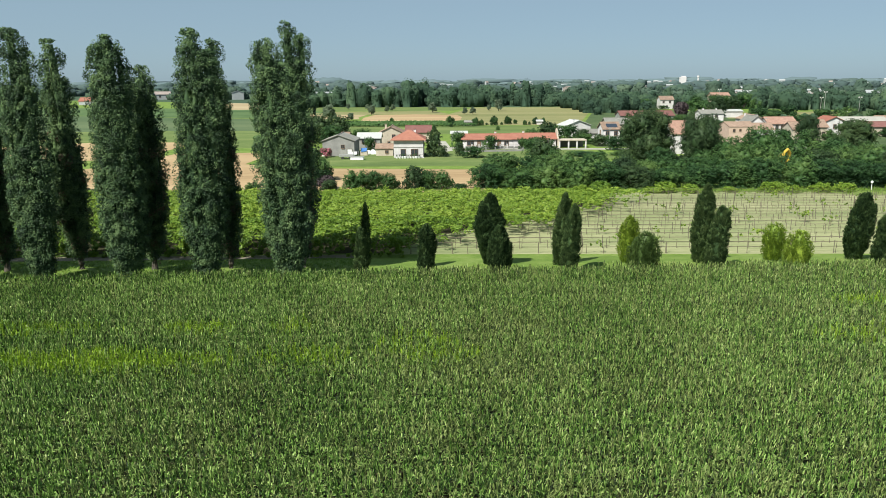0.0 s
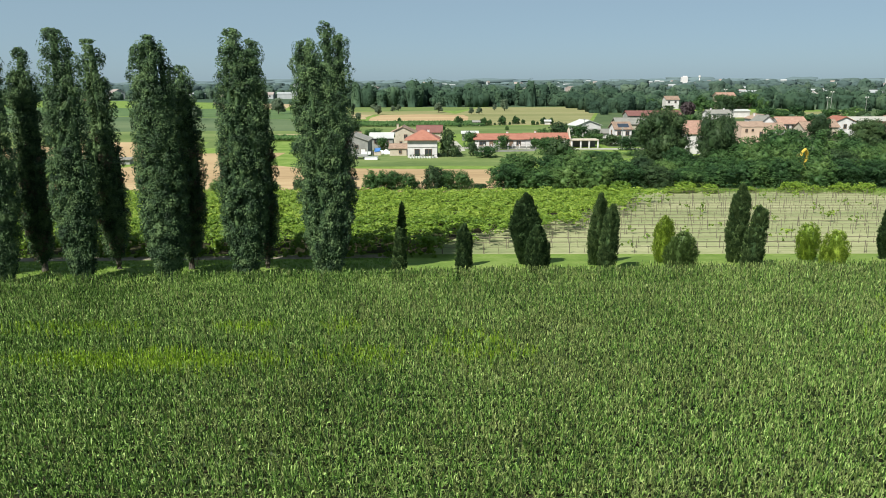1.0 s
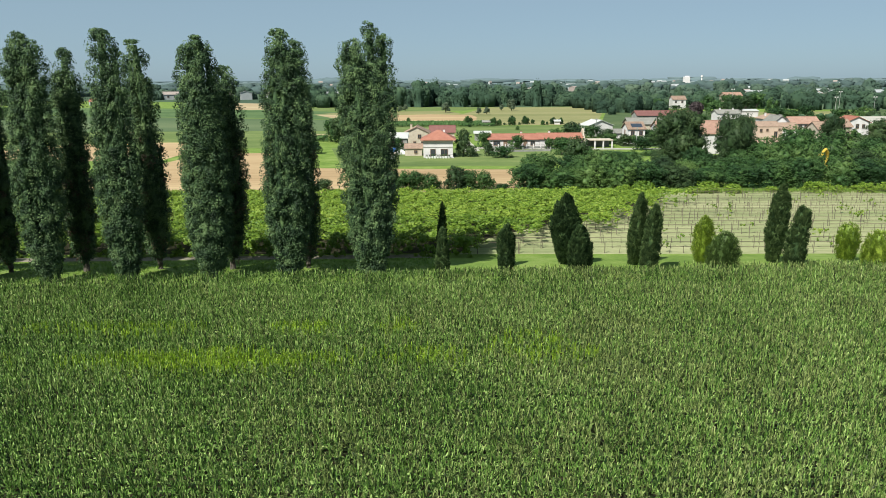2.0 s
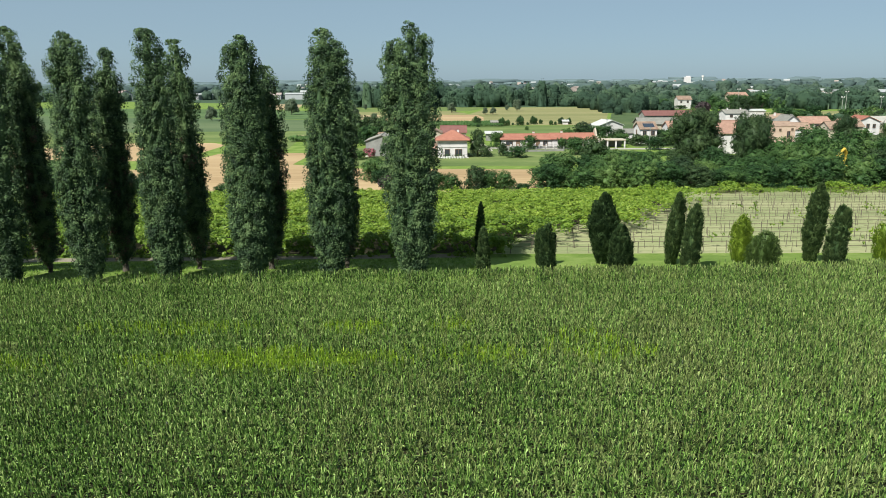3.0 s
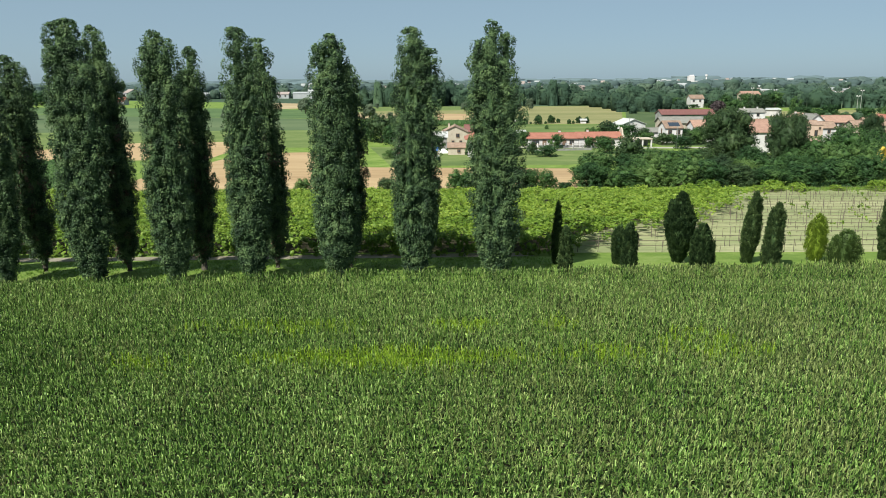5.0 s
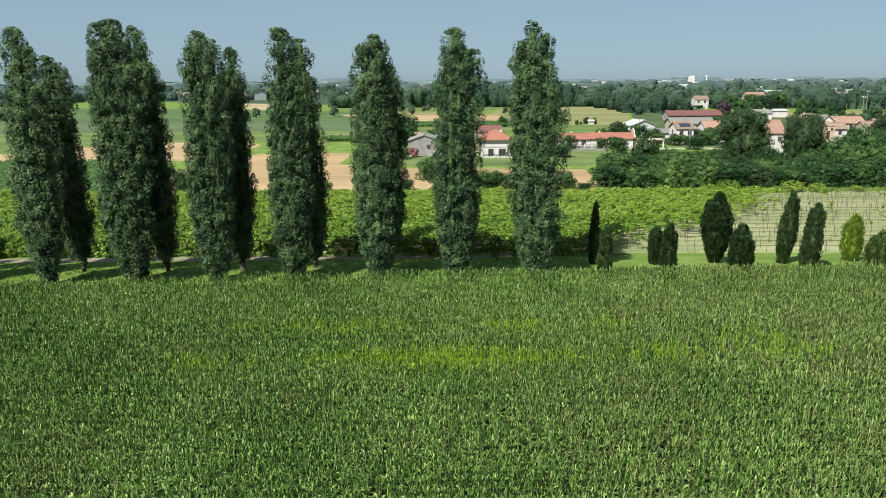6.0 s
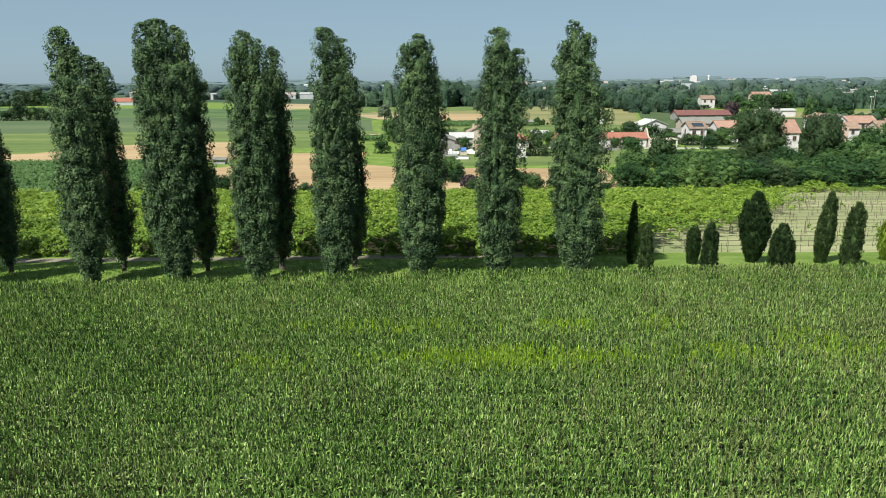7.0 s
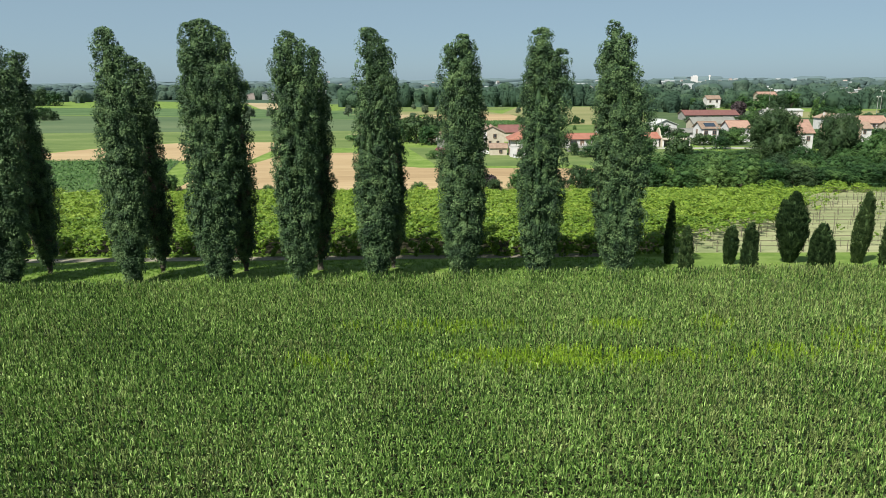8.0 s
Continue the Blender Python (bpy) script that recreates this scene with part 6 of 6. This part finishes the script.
for i in range(9):
    xx = -13.6 + i * 0.9
    part("post", box_bm(xx - 0.06, -0.06, -0.1, xx + 0.06, 0.06, 0.95), M_DARKMETAL, front_fence)
part("rail", box_bm(-13.6, -0.03, 0.85, -6.4, 0.03, 0.92), M_DARKMETAL, front_fence)
part("base", box_bm(-13.8, -0.12, -0.1, -6.2, 0.12, 0.3), M_WHITE, front_fence)
tarp = thing("covered_woodpile", "woodpile under a blue tarpaulin in the yard", "woodpile", at=pose(-22.9, 199.5, 0))
part("stack", box_bm(-1.0, -0.6, -0.05, 1.0, 0.6, 1.2, bevel=0.08), M_STONE, tarp)
part("tarpaulin", slab([(-0.8, -0.75, 1.0), (0.7, -0.7, 1.15), (0.8, 0.7, 1.9), (-0.9, 0.75, 1.8)], 0.12), M_BLUE, tarp)
trailer = thing("farm_trailer", "pale flat farm trailer parked in the yard", "trailer", at=pose(-26.5, 190.5, 0, 0, 0, 4))
part("bed", box_bm(-1.9, -0.9, 0.62, 1.9, 0.9, 1.15, bevel=0.04), M_POLE, trailer)
for sx in (-1.0, 1.0):
    for sy in (-0.8, 0.8):
        part("wheel", tube_bm([(sx, sy - 0.12, 0.34), (sx, sy + 0.12, 0.34)], [0.34, 0.34], 14), M_DARKMETAL, trailer)
def flower_pot(x, y, s):
    root = thing("flower_pot", "pale plant pot with a small leafy plant by the farmhouse", "plant pot", "pots before the farmhouse", pose(x, y, 0))
    part("pot", tube_bm([(0, 0, -0.02), (0, 0, 0.1), (0, 0, 0.42 * s)], [0.17 * s, 0.19 * s, 0.27 * s], 10), M_CLOTH, root)
    g = np.random.default_rng(int(x * 10 + 500))
    cen = np.array([(0.0, 0.0, 0.62 * s), (0.1, 0.05, 0.8 * s), (-0.1, -0.05, 0.75 * s)])
    v, f = clump_leaves(g, cen, np.tile([0.0, 0.0, 1.0], (3, 1)), np.full(3, 0.22 * s), 16, 0.16, 0.8)
    mesh_part("plant", quads_mesh("potted_plant", v, f, [M_ACACIA]), root)


for q in range(9):
    flower_pot(-13.3 + 0.72 * q, 190.9 + 0.15 * (q % 3), 0.9 + 0.15 * (q % 4))
tub = thing("garden_tub", "low white plastic tub on the lawn", "tub", at=pose(-23.4, 188.3, 0))
part("body", box_bm(-1.7, -0.8, -0.03, 1.7, 0.8, 0.75, bevel=0.12), M_CLOTH, tub)
part("rim", box_bm(-1.78, -0.88, 0.752, 1.78, 0.88, 0.83, bevel=0.03), M_POLE, tub)
cover = thing("covered_heap", "heap under a crumpled white plastic sheet", "heap", at=pose(-21.3, 202.6, 0))
hv, hf = leaf_masses(np.random.default_rng(7), np.array([(-0.8, 0.0, 0.25), (0.5, 0.1, 0.3), (1.2, 0.0, 0.15)]), np.array([(0.9, 0.7, 0.9), (0.9, 0.8, 1.0), (0.7, 0.6, 0.7)]), BALL, 0.06)
mesh_part("sheet_cover", quads_mesh("heap_cover", hv, hf, [M_CLOTH]), cover)
rack = thing("clothes_rack", "washing line with white laundry in the yard", "washing line", at=pose(-25.2, 193.5, 0, 0, 0, 8))
for q in (-1.5, 1.5):
    part("post", tube_bm([(q, 0, -0.05), (q, 0, 1.7)], [0.04, 0.04], 6), M_POLE, rack)
part("line", box_bm(-1.5, -0.012, 1.62, 1.5, 0.012, 1.645), M_POLE, rack)
for q, w, d in ((-1.0, 0.6, 0.9), (-0.2, 0.7, 1.1), (0.7, 0.8, 0.8)):
    part("laundry", box_bm(q - w / 2, -0.02, 1.61 - d, q + w / 2, 0.016, 1.612), M_CLOTH, rack)
digger = thing("excavator", "yellow excavator half hidden behind the hedgerow", "excavator", at=pose(68.6, 150.0, 0, 0, 0, 25))
cab = part("cab", box_bm(-1.0, -0.8, 2.5, 0.4, 0.6, 4.2, bevel=0.12), M_YELLOW, digger)
part("cab_window", box_bm(-0.8, -0.815, 3.2, 0.2, -0.79, 4.0), M_GLASS, cab)
part("body", box_bm(-1.6, -1.2, 1.0, 1.8, 1.2, 2.48, bevel=0.14), M_YELLOW, digger)
part("counterweight", box_bm(1.3, -1.15, 1.1, 2.3, 1.15, 2.3, bevel=0.25), M_DARKMETAL, digger)
boom = part("boom", tube_bm([(0.7, -0.4, 2.4), (1.2, -0.6, 4.0), (0.9, -0.9, 5.2), (0.1, -1.1, 5.9)], [0.34, 0.40, 0.36, 0.28], 6), M_YELLOW, digger)
part("ram", tube_bm([(0.2, -0.5, 3.6), (0.9, -0.85, 4.9)], [0.09, 0.06], 6), M_DARKMETAL, boom)
arm = part("arm", tube_bm([(0.1, -1.1, 5.9), (-0.6, -1.25, 5.6), (-1.5, -1.35, 5.0)], [0.30, 0.28, 0.22], 6), M_YELLOW, digger)
for a in (-0.55, 0.0, 0.55):
    part("grab_claw", tube_bm([(-1.45, -1.35, 5.05), (-1.9 + 0.2 * abs(a), -1.35 + a, 5.0), (-2.15, -1.35 + 1.1 * a, 4.6), (-1.9, -1.35 + 0.6 * a, 4.25)], [0.22, 0.26, 0.20, 0.06], 5), M_YELLOW, arm)
for sy in (-1.0, 1.0):
    part("track", box_bm(-2.0, sy - 0.35, -0.05, 2.0, sy + 0.35, 0.98, bevel=0.3), M_DARKMETAL, digger)
fence = thing("garden_fence", "low grey garden wall with posts and metal railing", "fence", at=pose(2.8, 206.6, 0, 0, 0, 9))
part("wall", box_bm(0, -0.10, -0.05, 19.0, 0.10, 0.55, bevel=0.02), M_GREYWALL, fence)
for k in range(8):
    part("post", box_bm(k * 2.7 - 0.16, -0.17, -0.05, k * 2.7 + 0.16, 0.17, 1.25, bevel=0.03), M_GREYWALL, fence)
for k in range(7):
    part("rail", box_bm(k * 2.7 + 0.16, -0.03, 1.05, k * 2.7 + 2.54, 0.03, 1.12), M_DARKMETAL, fence)
    for q in range(1, 9):
        part("bar", box_bm(k * 2.7 + 0.16 + q * 0.265, -0.015, 0.55, k * 2.7 + 0.19 + q * 0.265, 0.015, 1.05), M_DARKMETAL, fence)
garden_lamp = thing("garden_lamp", "small white garden lamp on a post", "lamp", at=pose(77.5, 132.6, 0))
part("post", tube_bm([(0, 0, -0.1), (0, 0, 1.25)], [0.06, 0.05], 6), M_CLOTH, garden_lamp)
gv, gf = leaf_masses(np.random.default_rng(8), np.array([(0.0, 0.0, 1.45)]), np.array([(0.24, 0.24, 0.28)]), BALL, 0.0)
mesh_part("globe", quads_mesh("lamp_globe", gv, gf, [M_CLOTH]), garden_lamp)
